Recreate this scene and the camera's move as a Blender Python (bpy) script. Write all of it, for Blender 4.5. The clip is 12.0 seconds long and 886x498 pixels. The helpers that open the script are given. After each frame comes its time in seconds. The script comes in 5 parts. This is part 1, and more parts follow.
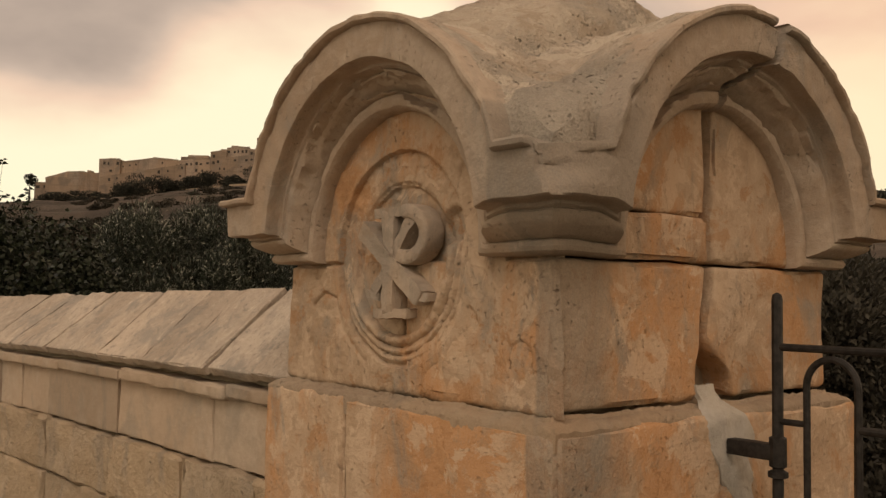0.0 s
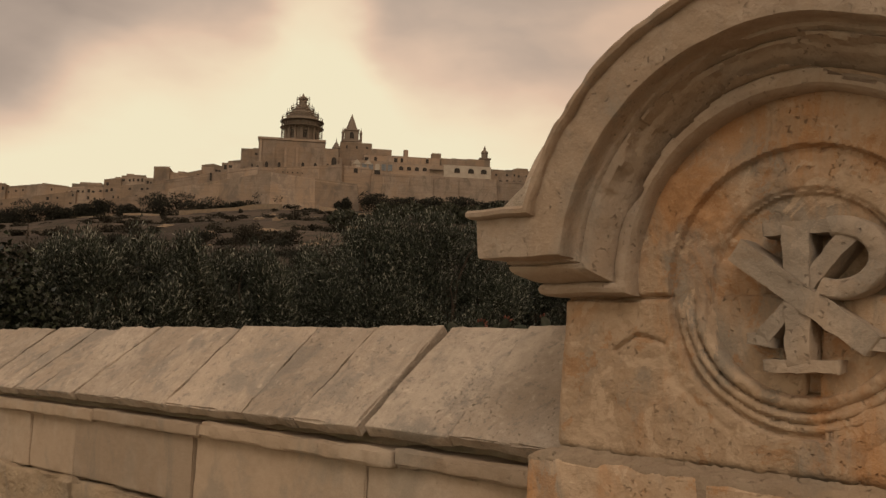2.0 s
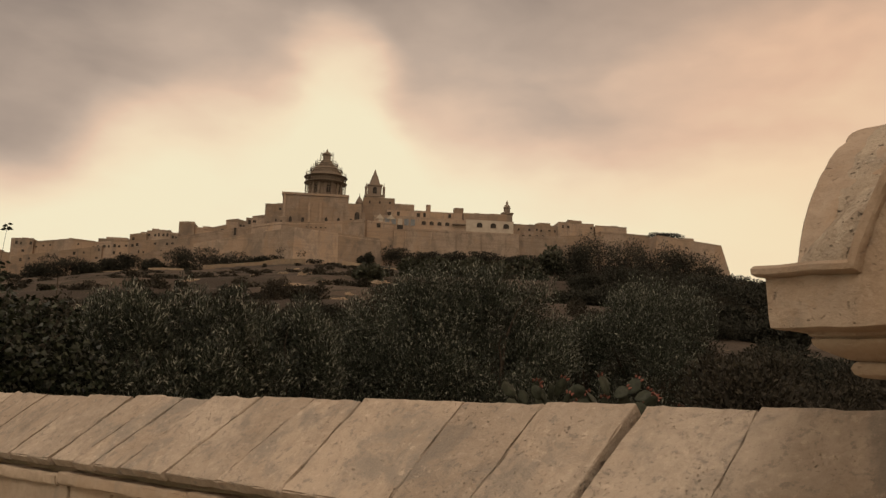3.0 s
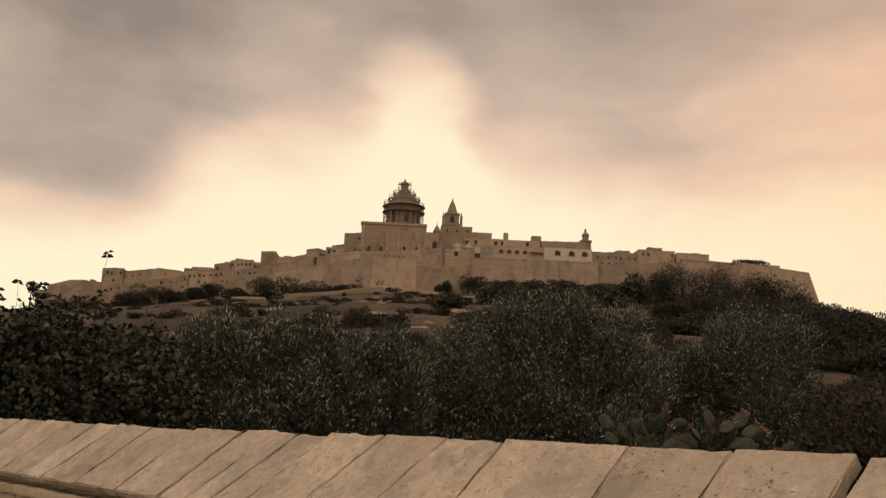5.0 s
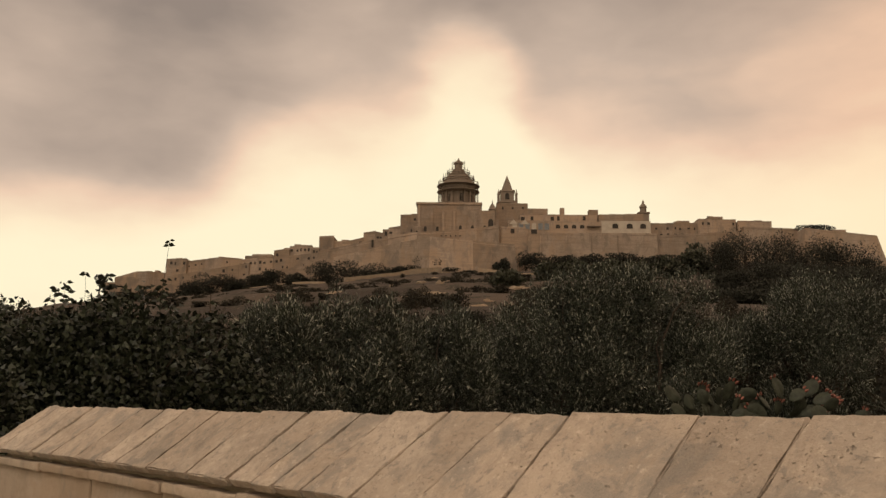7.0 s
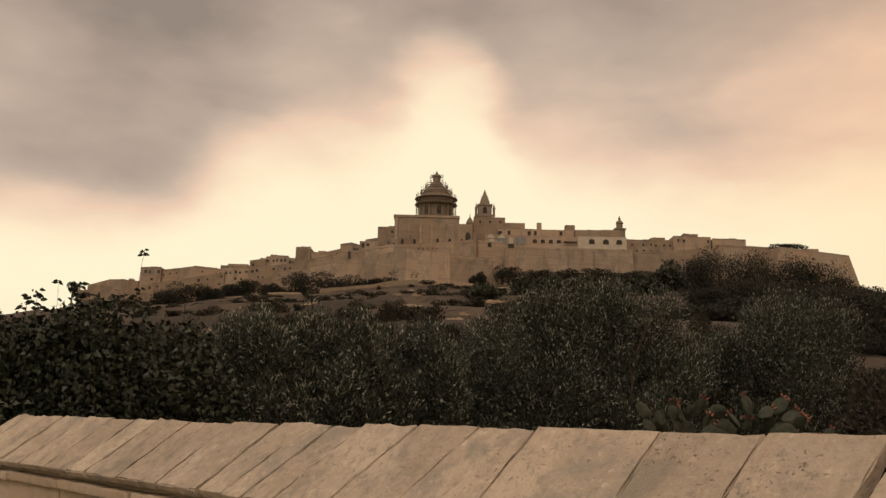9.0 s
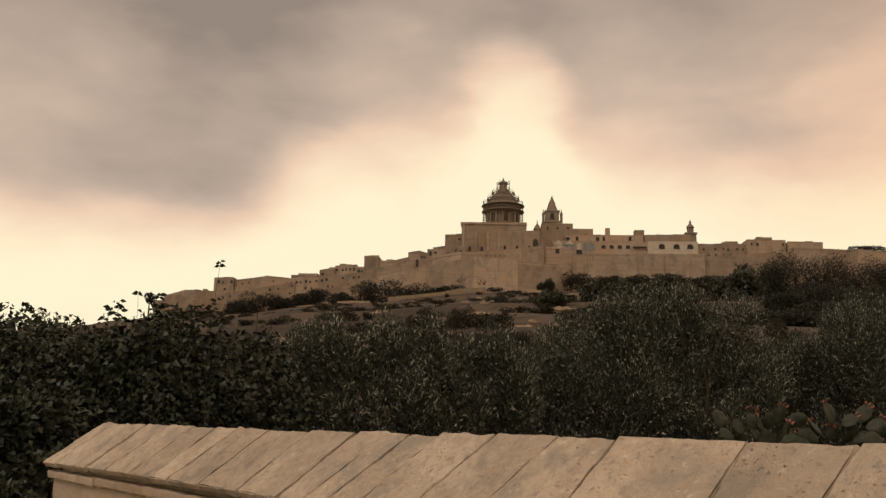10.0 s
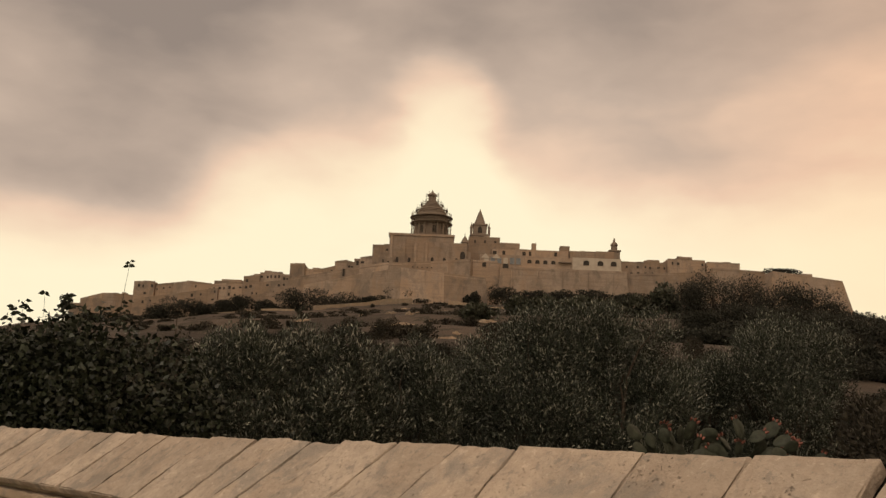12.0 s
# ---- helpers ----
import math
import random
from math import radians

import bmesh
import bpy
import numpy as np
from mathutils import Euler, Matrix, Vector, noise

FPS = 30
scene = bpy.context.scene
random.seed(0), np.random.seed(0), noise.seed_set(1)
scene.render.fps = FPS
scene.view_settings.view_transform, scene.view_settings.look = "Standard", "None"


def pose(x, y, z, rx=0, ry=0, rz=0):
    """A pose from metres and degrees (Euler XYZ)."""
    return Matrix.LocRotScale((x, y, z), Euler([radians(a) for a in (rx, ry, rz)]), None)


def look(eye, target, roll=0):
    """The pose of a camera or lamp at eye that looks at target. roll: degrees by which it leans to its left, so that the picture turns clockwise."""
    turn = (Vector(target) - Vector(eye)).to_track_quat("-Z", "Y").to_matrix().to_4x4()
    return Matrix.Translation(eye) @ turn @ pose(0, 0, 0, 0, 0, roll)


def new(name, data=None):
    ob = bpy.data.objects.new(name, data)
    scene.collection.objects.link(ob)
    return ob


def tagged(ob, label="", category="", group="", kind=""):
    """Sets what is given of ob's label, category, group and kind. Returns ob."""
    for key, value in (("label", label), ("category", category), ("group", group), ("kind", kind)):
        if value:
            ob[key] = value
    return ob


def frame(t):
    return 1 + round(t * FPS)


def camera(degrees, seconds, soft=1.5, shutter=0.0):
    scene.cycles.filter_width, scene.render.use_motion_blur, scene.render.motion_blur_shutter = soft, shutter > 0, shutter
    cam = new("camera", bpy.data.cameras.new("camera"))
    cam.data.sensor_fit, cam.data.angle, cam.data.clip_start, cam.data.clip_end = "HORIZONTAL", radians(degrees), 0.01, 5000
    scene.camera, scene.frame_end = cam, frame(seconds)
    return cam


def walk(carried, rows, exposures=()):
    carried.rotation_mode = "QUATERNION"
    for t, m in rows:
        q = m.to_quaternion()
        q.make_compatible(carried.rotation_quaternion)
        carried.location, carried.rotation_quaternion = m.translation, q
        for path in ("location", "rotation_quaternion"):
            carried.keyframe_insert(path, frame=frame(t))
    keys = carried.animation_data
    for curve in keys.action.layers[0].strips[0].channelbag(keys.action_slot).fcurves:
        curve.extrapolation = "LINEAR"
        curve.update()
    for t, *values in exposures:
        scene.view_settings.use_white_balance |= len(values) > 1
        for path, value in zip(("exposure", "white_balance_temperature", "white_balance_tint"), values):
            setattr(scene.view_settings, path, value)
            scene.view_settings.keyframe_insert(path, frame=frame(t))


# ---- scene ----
# camera
cam = camera(52.5, 12.0, soft=1.4)
PATH = [
    (0, (-0.007, -0.022, 1.585), (-1.564, 1.228, 1.693), 0.8),
    (0.5, (-0.26, -0.062, 1.586), (-1.772, 1.236, 1.765), 1.5),
    (1, (-0.541, -0.142, 1.61), (-2.014, 1.193, 1.829), 1.9),
    (1.5, (-0.88, -0.311, 1.599), (-2.324, 1.063, 1.764), 1.3),
    (2, (-1.213, -0.355, 1.581), (-2.617, 1.057, 1.774), 1.5),
    (2.5, (-1.57, -0.323, 1.626), (-2.974, 1.073, 1.905), 2.3),
    (3, (-1.894, -0.354, 1.637), (-3.323, 1.011, 1.949), 1.7),
    (3.5, (-2.092, -0.329, 1.648), (-3.574, 0.972, 1.988), 1.2),
    (5.5, (-2.313, -0.291, 1.664), (-3.854, 0.928, 2.034), 2.2),
    (6, (-2.32, -0.283, 1.661), (-3.877, 0.923, 2.009), 1.4),
    (6.5, (-2.3, -0.284, 1.653), (-3.889, 0.885, 1.981), 0.6),
    (7, (-2.341, -0.269, 1.655), (-3.958, 0.864, 1.974), 0.6),
    (9, (-2.281, -0.288, 1.657), (-3.864, 0.883, 2.005), 1.3),
    (9.5, (-2.29, -0.306, 1.662), (-3.923, 0.792, 2.017), 1.3),
    (10, (-2.301, -0.31, 1.661), (-3.967, 0.736, 2.022), 1.3),
    (10.5, (-2.307, -0.3, 1.661), (-3.982, 0.725, 2.036), 1.1),
    (11, (-2.316, -0.278, 1.66), (-3.982, 0.76, 2.042), 1.4),
    (11.5, (-2.327, -0.235, 1.655), (-3.959, 0.853, 2.044), 2.1),
    (12, (-2.319, -0.206, 1.65), (-3.89, 0.969, 2.04), 2.2),
]
walk(cam, [(t, look(eye, target, roll)) for t, eye, target, roll in PATH],
     exposures=[(0.0, 0.08), (0.5, -0.10), (1.0, -0.18), (1.5, -0.20), (2.0, -0.20), (2.5, -0.16), (3.0, -0.17), (3.5, -0.13), (5.5, 0.0), (12.0, 0.0)])

# world: an overcast evening sky, glowing low down over the hill
VIEW = 53.66                      # heading of the hill town, degrees left of +y
SUN_DIR = Vector((0.42, -0.56, 0.71)).normalized()


class Net:
    """Small helper to write node trees as plain expressions."""

    def __init__(self, tree):
        self.tree, self.nodes, self.links = tree, tree.nodes, tree.links

    def put(self, socket, value):
        if isinstance(value, bpy.types.NodeSocket):
            self.links.new(value, socket)
        elif value is not None:
            socket.default_value = value

    def math(self, op, a, b=None, c=None):
        n = self.nodes.new("ShaderNodeMath")
        n.operation = op
        for k, v in enumerate((a, b, c)):
            if v is not None:
                self.put(n.inputs[k], v)
        return n.outputs[0]

    def add(self, *vals):
        out = vals[0]
        for v in vals[1:]:
            out = self.math("ADD", out, v)
        return out

    def mul(self, a, b):
        return self.math("MULTIPLY", a, b)

    def dot(self, a, b):
        n = self.nodes.new("ShaderNodeVectorMath")
        n.operation = "DOT_PRODUCT"
        self.put(n.inputs[0], a)
        self.put(n.inputs[1], b)
        return n.outputs["Value"]

    def step(self, v, lo, hi, a=0.0, b=1.0):
        n = self.nodes.new("ShaderNodeMapRange")
        n.interpolation_type = "SMOOTHSTEP"
        for k, x in enumerate((v, lo, hi, a, b)):
            self.put(n.inputs[k], x)
        return n.outputs[0]

    def noise(self, vec, scale, detail=4.0, rough=0.55, distort=0.0):
        n = self.nodes.new("ShaderNodeTexNoise")
        self.put(n.inputs["Vector"], vec)
        n.inputs["Scale"].default_value = scale
        n.inputs["Detail"].default_value = detail
        n.inputs["Roughness"].default_value = rough
        n.inputs["Distortion"].default_value = distort
        return n.outputs["Fac"]

    def ramp(self, fac, stops):
        n = self.nodes.new("ShaderNodeValToRGB")
        self.put(n.inputs[0], fac)
        el = n.color_ramp.elements
        while len(el) < len(stops):
            el.new(0.5)
        for e, (p, c) in zip(el, stops):
            e.position, e.color = p, (*c, 1)
        return n.outputs[0]

    def mix(self, fac, a, b, blend="MIX"):
        n = self.nodes.new("ShaderNodeMix")
        n.data_type, n.blend_type = "RGBA", blend
        self.put(n.inputs[0], fac)
        for k, v in ((6, a), (7, b)):
            self.put(n.inputs[k], (*v, 1) if isinstance(v, tuple) and len(v) == 3 else v)
        return n.outputs[2]

    def combine(self, x, y, z):
        n = self.nodes.new("ShaderNodeCombineXYZ")
        for k, v in enumerate((x, y, z)):
            self.put(n.inputs[k], v)
        return n.outputs[0]


world = bpy.data.worlds.new("evening_sky")
scene.world = world
world.use_nodes = True
world.node_tree.nodes.clear()
w = Net(world.node_tree)
way = w.nodes.new("ShaderNodeTexCoord").outputs["Generated"]
cv, sv = math.cos(radians(VIEW)), math.sin(radians(VIEW))
side = w.dot(way, (cv, sv, 0.0))
ahead = w.dot(way, (-sv, cv, 0.0))
rise = w.dot(way, (0.0, 0.0, 1.0))
az0 = w.mul(w.math("ARCTAN2", side, ahead), 57.2958)
el0 = w.mul(w.math("ARCSINE", rise), 57.2958)
# the edges of the clouds are ragged: bend the angles by noise
bend = w.combine(w.mul(az0, 0.055), w.mul(el0, 0.10), 0.0)
az = w.add(az0, w.mul(w.add(w.noise(bend, 1.6, 4, 0.48), -0.5), 6.0))
el = w.add(el0, w.mul(w.add(w.noise(w.combine(w.mul(az0, 0.06), w.mul(el0, 0.11), 4.2), 1.7, 4, 0.48), -0.5), 4.0))


# the gap between the clouds leans over to the north
slant = w.add(az, w.mul(w.mul(w.add(w.mul(el0, -1.0), 19.0), -0.12), w.math("EXPONENT", w.mul(w.math("POWER", w.mul(az0, 0.12), 2.0), -1.0))))


def by_heading(stops):
    """A value that runs from stop to stop (degrees of heading, value) round the sky."""
    n = w.nodes.new("ShaderNodeFloatCurve")
    w.put(n.inputs["Value"], w.step(slant, -60.0, 60.0))
    n.inputs["Factor"].default_value = 1.0
    curve = n.mapping.curves[0]
    spots = []
    for a, v in stops:
        t = (a + 60) / 120
        spots.append((t * t * (3 - 2 * t), v))
    curve.points[0].location, curve.points[1].location = spots[0], spots[-1]
    for spot in spots[1:-1]:
        curve.points.new(*spot)
    n.mapping.update()
    return n.outputs[0]


# height of the cloud's lower edge in degrees, and how dark the cloud is
foot = w.mul(by_heading([(-60, 0.30), (-28, 0.27), (-19, 0.275), (-13.5, 0.345), (-10.5, 0.385), (-7, 0.405), (-4, 0.435), (-1.8, 0.50), (0.4, 0.525), (2.4, 0.505), (4.0, 0.45), (5.6, 0.40), (9, 0.365), (15, 0.335), (26, 0.33), (60, 0.36)]), 40.0)
dark = by_heading([(-60, 0.36), (-26, 0.76), (-18, 0.84), (-13, 0.72), (-9, 0.58), (-5, 0.56), (-1.5, 0.60), (2, 0.62), (6, 0.58), (14, 0.60), (21, 0.52), (28, 0.34), (36, 0.38), (60, 0.34)])
over = w.add(el, w.mul(foot, -1.0))
streak = w.noise(w.combine(w.mul(az, 0.07), w.mul(el, 0.15), 1.7), 1.8, 5, 0.46)
wisp = w.noise(w.combine(w.mul(az0, 0.10), w.mul(el0, 0.22), 7.7), 2.4, 4, 0.48, 0.3)
body = w.mul(w.step(over, -3.6, 4.6), w.add(dark, w.step(el0, 19.0, 26.0, 0.0, 0.26), w.step(el0, 30.0, 52.0, 0.0, -0.30)))
cloud = w.add(body, w.mul(w.add(streak, -0.5), w.add(w.mul(w.step(over, -2.0, 2.0), 0.30), 0.06)), w.mul(w.add(wisp, -0.5), 0.15))
tone = w.ramp(w.math("MAXIMUM", cloud, 0.0), [
    (0.0, (1.0, 0.885, 0.61)), (0.16, (0.985, 0.80, 0.55)), (0.40, (0.84, 0.60, 0.43)), (0.64, (0.57, 0.435, 0.335)), (1.0, (0.30, 0.235, 0.19))])
# pinker towards the north, where the low sun reaches the cloud edges
tone = w.mix(w.mul(w.step(az0, 8.0, 34.0), 0.7), tone, (1.0, 0.86, 0.76), "MULTIPLY")
# below the horizon: dull ground light
tone = w.mix(w.step(el0, -6.0, 0.0, 1.0, 0.0), tone, (0.14, 0.11, 0.08))
sky = w.nodes.new("ShaderNodeTexSky")
sky.sky_type, sky.sun_disc = "NISHITA", False
sky.sun_elevation = math.asin(SUN_DIR.z)
sky.sun_rotation = math.atan2(SUN_DIR.x, SUN_DIR.y)
bg_sky, bg_cloud, both, out = (w.nodes.new(n) for n in ("ShaderNodeBackground", "ShaderNodeBackground", "ShaderNodeAddShader", "ShaderNodeOutputWorld"))
w.put(bg_sky.inputs[0], sky.outputs[0])
bg_sky.inputs[1].default_value = 0.004
w.put(bg_cloud.inputs[0], tone)
bg_cloud.inputs[1].default_value = 1.0
w.links.new(bg_sky.outputs[0], both.inputs[0])
w.links.new(bg_cloud.outputs[0], both.inputs[1])
w.links.new(both.outputs[0], out.inputs[0])

sun = new("sun", bpy.data.lights.new("sun", "SUN"))
sun.data.energy, sun.data.angle, sun.data.color = 0.85, radians(22), (1.0, 0.88, 0.74)
sun.matrix_world = look(SUN_DIR * 50, (0, 0, 0))


# materials
def material(name, rough=0.9):
    m = bpy.data.materials.new(name)
    m.use_nodes = True
    n = Net(m.node_tree)
    bsdf = n.nodes["Principled BSDF"]
    bsdf.inputs["Roughness"].default_value = rough
    bsdf.inputs["Specular IOR Level"].default_value = 0.25
    return m, n, bsdf


def bump(n, bsdf, height, strength, distance):
    b = n.nodes.new("ShaderNodeBump")
    b.inputs["Strength"].default_value, b.inputs["Distance"].default_value = strength, distance
    n.put(b.inputs["Height"], height)
    n.links.new(b.outputs[0], bsdf.inputs["Normal"])


def stone(name, pale, mid, stain, stain_amount, grey, grey_amount, pits=0.3, relief=0.006, spread=0.12, scale=1.0, rugged=0.6, tooled=0.0, patchy=0.0, courses=0.0):
    """Weathered globigerina limestone: mottled, with rusty and grey weathering, pits and grain."""
    m, n, bsdf = material(name, 0.92)
    at = n.nodes.new("ShaderNodeTexCoord").outputs["Object"]
    rnd = n.nodes.new("ShaderNodeObjectInfo").outputs["Random"]
    big = n.noise(at, 2.2 * scale, 5, 0.6, 0.4)
    fine = n.noise(at, 26 * scale, 6, 0.65)
    grain = n.noise(at, 190 * scale, 3, 0.6)
    col = n.mix(n.step(n.add(n.mul(big, 0.6), n.mul(fine, 0.4)), 0.36, 0.64), mid, pale)
    runs = n.nodes.new("ShaderNodeMapping")
    runs.inputs["Scale"].default_value = (1.0, 1.0, 0.55)
    n.links.new(at, runs.inputs[0])
    rust = n.mul(n.step(n.add(n.mul(n.noise(runs.outputs[0], 1.5 * scale, 3, 0.5, 0.4), 0.55), n.mul(n.noise(runs.outputs[0], 3.8 * scale, 8, 0.7, 0.9), 0.45)), 0.44, 0.54), stain_amount)
    col = n.mix(rust, col, stain)
    soot = n.mul(n.step(n.noise(runs.outputs[0], 4.3 * scale, 7, 0.64, 0.5), 0.50, 0.64), grey_amount)
    col = n.mix(soot, col, grey)
    if patchy:
        # flaking crusts with ragged edges, pale and rusty
        crust = n.noise(at, 5.5, 9, 0.72, 0.5)
        col = n.mix(n.mul(n.step(crust, 0.53, 0.565), patchy), col, tuple(v * 1.06 for v in pale))
        col = n.mix(n.mul(n.step(crust, 0.445, 0.415), patchy * 0.8), col, tuple(v * 0.80 for v in stain))
        col = n.mix(n.mul(n.step(n.noise(at, 13, 8, 0.7, 0.3), 0.55, 0.60), patchy * 0.6), col, tuple(v * 0.82 for v in mid))
    if patchy and not tooled:
        # grey rain-wash down the corner towards the gate
        xyz = n.nodes.new("ShaderNodeSeparateXYZ")
        n.links.new(at, xyz.inputs[0])
        ragged = n.add(xyz.outputs[1], n.mul(n.noise(runs.outputs[0], 5.0, 7, 0.7, 0.4), 0.30))
        wash = n.mul(n.step(ragged, -0.20, -0.31), n.step(xyz.outputs[0], 0.520, 0.533))
        col = n.mix(n.mul(wash, 0.62), col, tuple(v * 0.80 for v in grey))
    if tooled:
        # wear that runs down the slabs
        down = n.nodes.new("ShaderNodeMapping")
        down.inputs["Scale"].default_value = (16.0, 1.4, 1.4)
        n.links.new(at, down.inputs[0])
        lines = n.step(n.noise(down.outputs[0], 1.0, 5, 0.6, 0.6), 0.54, 0.70)
        col = n.mix(n.mul(lines, tooled), col, tuple(v * 0.55 for v in mid))
        # scuffed and lichen-spotted
        spots = n.noise(at, 24, 6, 0.72)
        col = n.mix(n.mul(n.step(spots, 0.56, 0.68), 0.55), col, tuple(min(1.0, v * 1.22) for v in pale))
        col = n.mix(n.mul(n.step(spots, 0.46, 0.36), 0.7), col, tuple(v * 0.9 for v in grey))
    if courses:
        # ashlar courses weather differently, with streaks run down by the rain
        layer = n.nodes.new("ShaderNodeMapping")
        layer.inputs["Scale"].default_value = (0.10, 0.10, courses)
        n.links.new(at, layer.inputs[0])
        col = n.mix(n.mul(n.step(n.noise(layer.outputs[0], 1.0, 4, 0.6), 0.48, 0.62), 0.32), col, tuple(v * 0.72 for v in mid))
        fall = n.nodes.new("ShaderNodeMapping")
        fall.inputs["Scale"].default_value = (0.9, 0.9, 0.07)
        n.links.new(at, fall.inputs[0])
        col = n.mix(n.mul(n.step(n.noise(fall.outputs[0], 1.0, 4, 0.6), 0.55, 0.70), 0.35), col, tuple(v * 0.62 for v in mid))
    pit = n.mul(n.step(n.noise(at, 85 * scale, 4, 0.6), 0.60, 0.74), n.step(n.noise(at, 6 * scale, 3), 0.42, 0.62))
    col = n.mix(n.mul(pit, pits), col, tuple(v * 0.42 for v in mid))
    col = n.mix(n.mul(n.step(grain, 0.3, 0.7), 0.14), col, tuple(min(1, v * 1.25) for v in pale))
    shade = n.step(rnd, 0.0, 1.0, 1 - spread, 1 + spread * 0.6)
    hue = n.nodes.new("ShaderNodeHueSaturation")
    n.put(hue.inputs["Value"], shade)
    n.put(hue.inputs["Color"], col)
    n.links.new(hue.outputs[0], bsdf.inputs["Base Color"])
    height = n.add(n.mul(big, 0.5), n.mul(fine, 0.9), n.mul(grain, 0.07), n.mul(pit, -0.9))
    bump(n, bsdf, height, rugged, relief * 1.3)
    return m


M_SHAFT = stone("shaft_limestone", (0.49, 0.365, 0.255), (0.375, 0.262, 0.168), (0.44, 0.225, 0.095), 0.85, (0.235, 0.21, 0.175), 0.8, 0.28, 0.010, 0.08, 1.0, 0.8, 0.0, 0.75)
M_CARVED = stone("carved_limestone", (0.405, 0.325, 0.25), (0.30, 0.235, 0.178), (0.35, 0.24, 0.15), 0.4, (0.235, 0.208, 0.175), 0.7, 0.5, 0.009, 0.05, 1.0, 0.75, 0.0, 0.35)
M_ROOF = stone("roof_limestone", (0.45, 0.385, 0.305), (0.33, 0.275, 0.215), (0.34, 0.26, 0.18), 0.3, (0.225, 0.205, 0.175), 0.6, 0.8, 0.018, 0.05, 1.0, 1.0, 0.0, 0.7)
M_COPING = stone("coping_limestone", (0.465, 0.39, 0.315), (0.315, 0.262, 0.210), (0.35, 0.268, 0.195), 0.3, (0.235, 0.212, 0.184), 0.8, 0.6, 0.012, 0.13, 1.0, 0.8, 0.3)
M_PANEL = stone("panel_limestone", (0.42, 0.335, 0.255), (0.32, 0.255, 0.19), (0.36, 0.25, 0.16), 0.4, (0.24, 0.21, 0.17), 0.6, 0.4, 0.007, 0.16)
M_RUBBLE = stone("rubble_limestone", (0.43, 0.34, 0.245), (0.31, 0.24, 0.165), (0.36, 0.25, 0.14), 0.4, (0.24, 0.205, 0.165), 0.6, 0.9, 0.02, 0.15, 1.0, 1.0)
M_MORTAR = stone("old_mortar", (0.36, 0.28, 0.20), (0.27, 0.20, 0.14), (0.34, 0.22, 0.12), 0.3, (0.22, 0.19, 0.15), 0.5, 0.8, 0.015)
M_CEMENT = stone("grey_cement", (0.42, 0.38, 0.33), (0.32, 0.29, 0.25), (0.36, 0.29, 0.20), 0.2, (0.22, 0.21, 0.19), 0.5, 0.5, 0.012)
M_TOWN = stone("town_limestone", (0.335, 0.262, 0.203), (0.24, 0.184, 0.141), (0.30, 0.20, 0.125), 0.5, (0.165, 0.135, 0.11), 0.7, 0.0, 0.05, 0.24, 0.06, courses=1.1)
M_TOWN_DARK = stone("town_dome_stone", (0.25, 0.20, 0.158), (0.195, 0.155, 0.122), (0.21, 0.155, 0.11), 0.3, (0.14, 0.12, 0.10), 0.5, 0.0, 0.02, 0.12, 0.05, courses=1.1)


def plain(name, colour, rough=0.8, metal=0.0, vary=0.3, scale=20.0):
    m, n, bsdf = material(name, rough)
    at = n.nodes.new("ShaderNodeTexCoord").outputs["Object"]
    f = n.noise(at, scale, 5)
    n.links.new(n.mix(n.step(f, 0.3, 0.7), tuple(c * (1 - vary) for c in colour), tuple(c * (1 + vary) for c in colour)), bsdf.inputs["Base Color"])
    bsdf.inputs["Metallic"].default_value = metal
    bump(n, bsdf, f, 0.4, 0.002)
    return m


M_IRON = plain("black_painted_iron", (0.020, 0.017, 0.015), 0.55, 0.0, 0.5, 60)
M_GLASS_DARK = plain("dark_opening", (0.035, 0.028, 0.022), 0.6, 0, 0.4, 1.0)
M_BARK = plain("bark", (0.065, 0.05, 0.038), 0.95, 0, 0.4, 30)
M_WOOD = plain("scaffold_pole", (0.17, 0.136, 0.10), 0.7, 0, 0.3, 4)
M_WHITE = plain("whitewashed_stone", (0.40, 0.345, 0.28), 0.9, 0, 0.1, 0.5)
M_BLUEGLASS = plain("blue_grey_glazing", (0.16, 0.17, 0.18), 0.3, 0, 0.2, 1.0)


def foliage(name, dark, light, rough=0.5, silver_glint=None):
    m, n, bsdf = material(name, rough)
    isle = n.nodes.new("ShaderNodeNewGeometry").outputs["Random Per Island"]
    at = n.nodes.new("ShaderNodeTexCoord").outputs["Object"]
    patch = n.noise(at, 0.9, 3)
    f = n.add(n.mul(isle, 0.7), n.mul(patch, 0.5))
    col = n.mix(n.step(f, 0.15, 1.0), dark, light)
    # a few leaves much paler: silvery backs, plus highlights put into the colour
    if silver_glint:
        col = n.mix(n.step(isle, 0.83, 0.87), col, silver_glint)
    n.links.new(col, bsdf.inputs["Base Color"])
    return m


M_OLIVE = foliage("olive_leaves", (0.011, 0.014, 0.010), (0.045, 0.053, 0.036), 0.45, (0.25, 0.25, 0.20))
M_IVY = foliage("ivy_leaves", (0.006, 0.0085, 0.005), (0.037, 0.044, 0.026), 0.42)
M_SHRUB = foliage("dry_shrub_leaves", (0.014, 0.0125, 0.0085), (0.042, 0.036, 0.024), 0.7)
M_THICKET = foliage("thicket_leaves", (0.012, 0.0128, 0.0095), (0.036, 0.036, 0.026), 0.7)
M_PEAR = foliage("prickly_pear_pads_far", (0.022, 0.025, 0.015), (0.060, 0.061, 0.040), 0.55)
M_TWIG = plain("dry_twigs", (0.16, 0.12, 0.085), 0.9, 0, 0.3, 40)
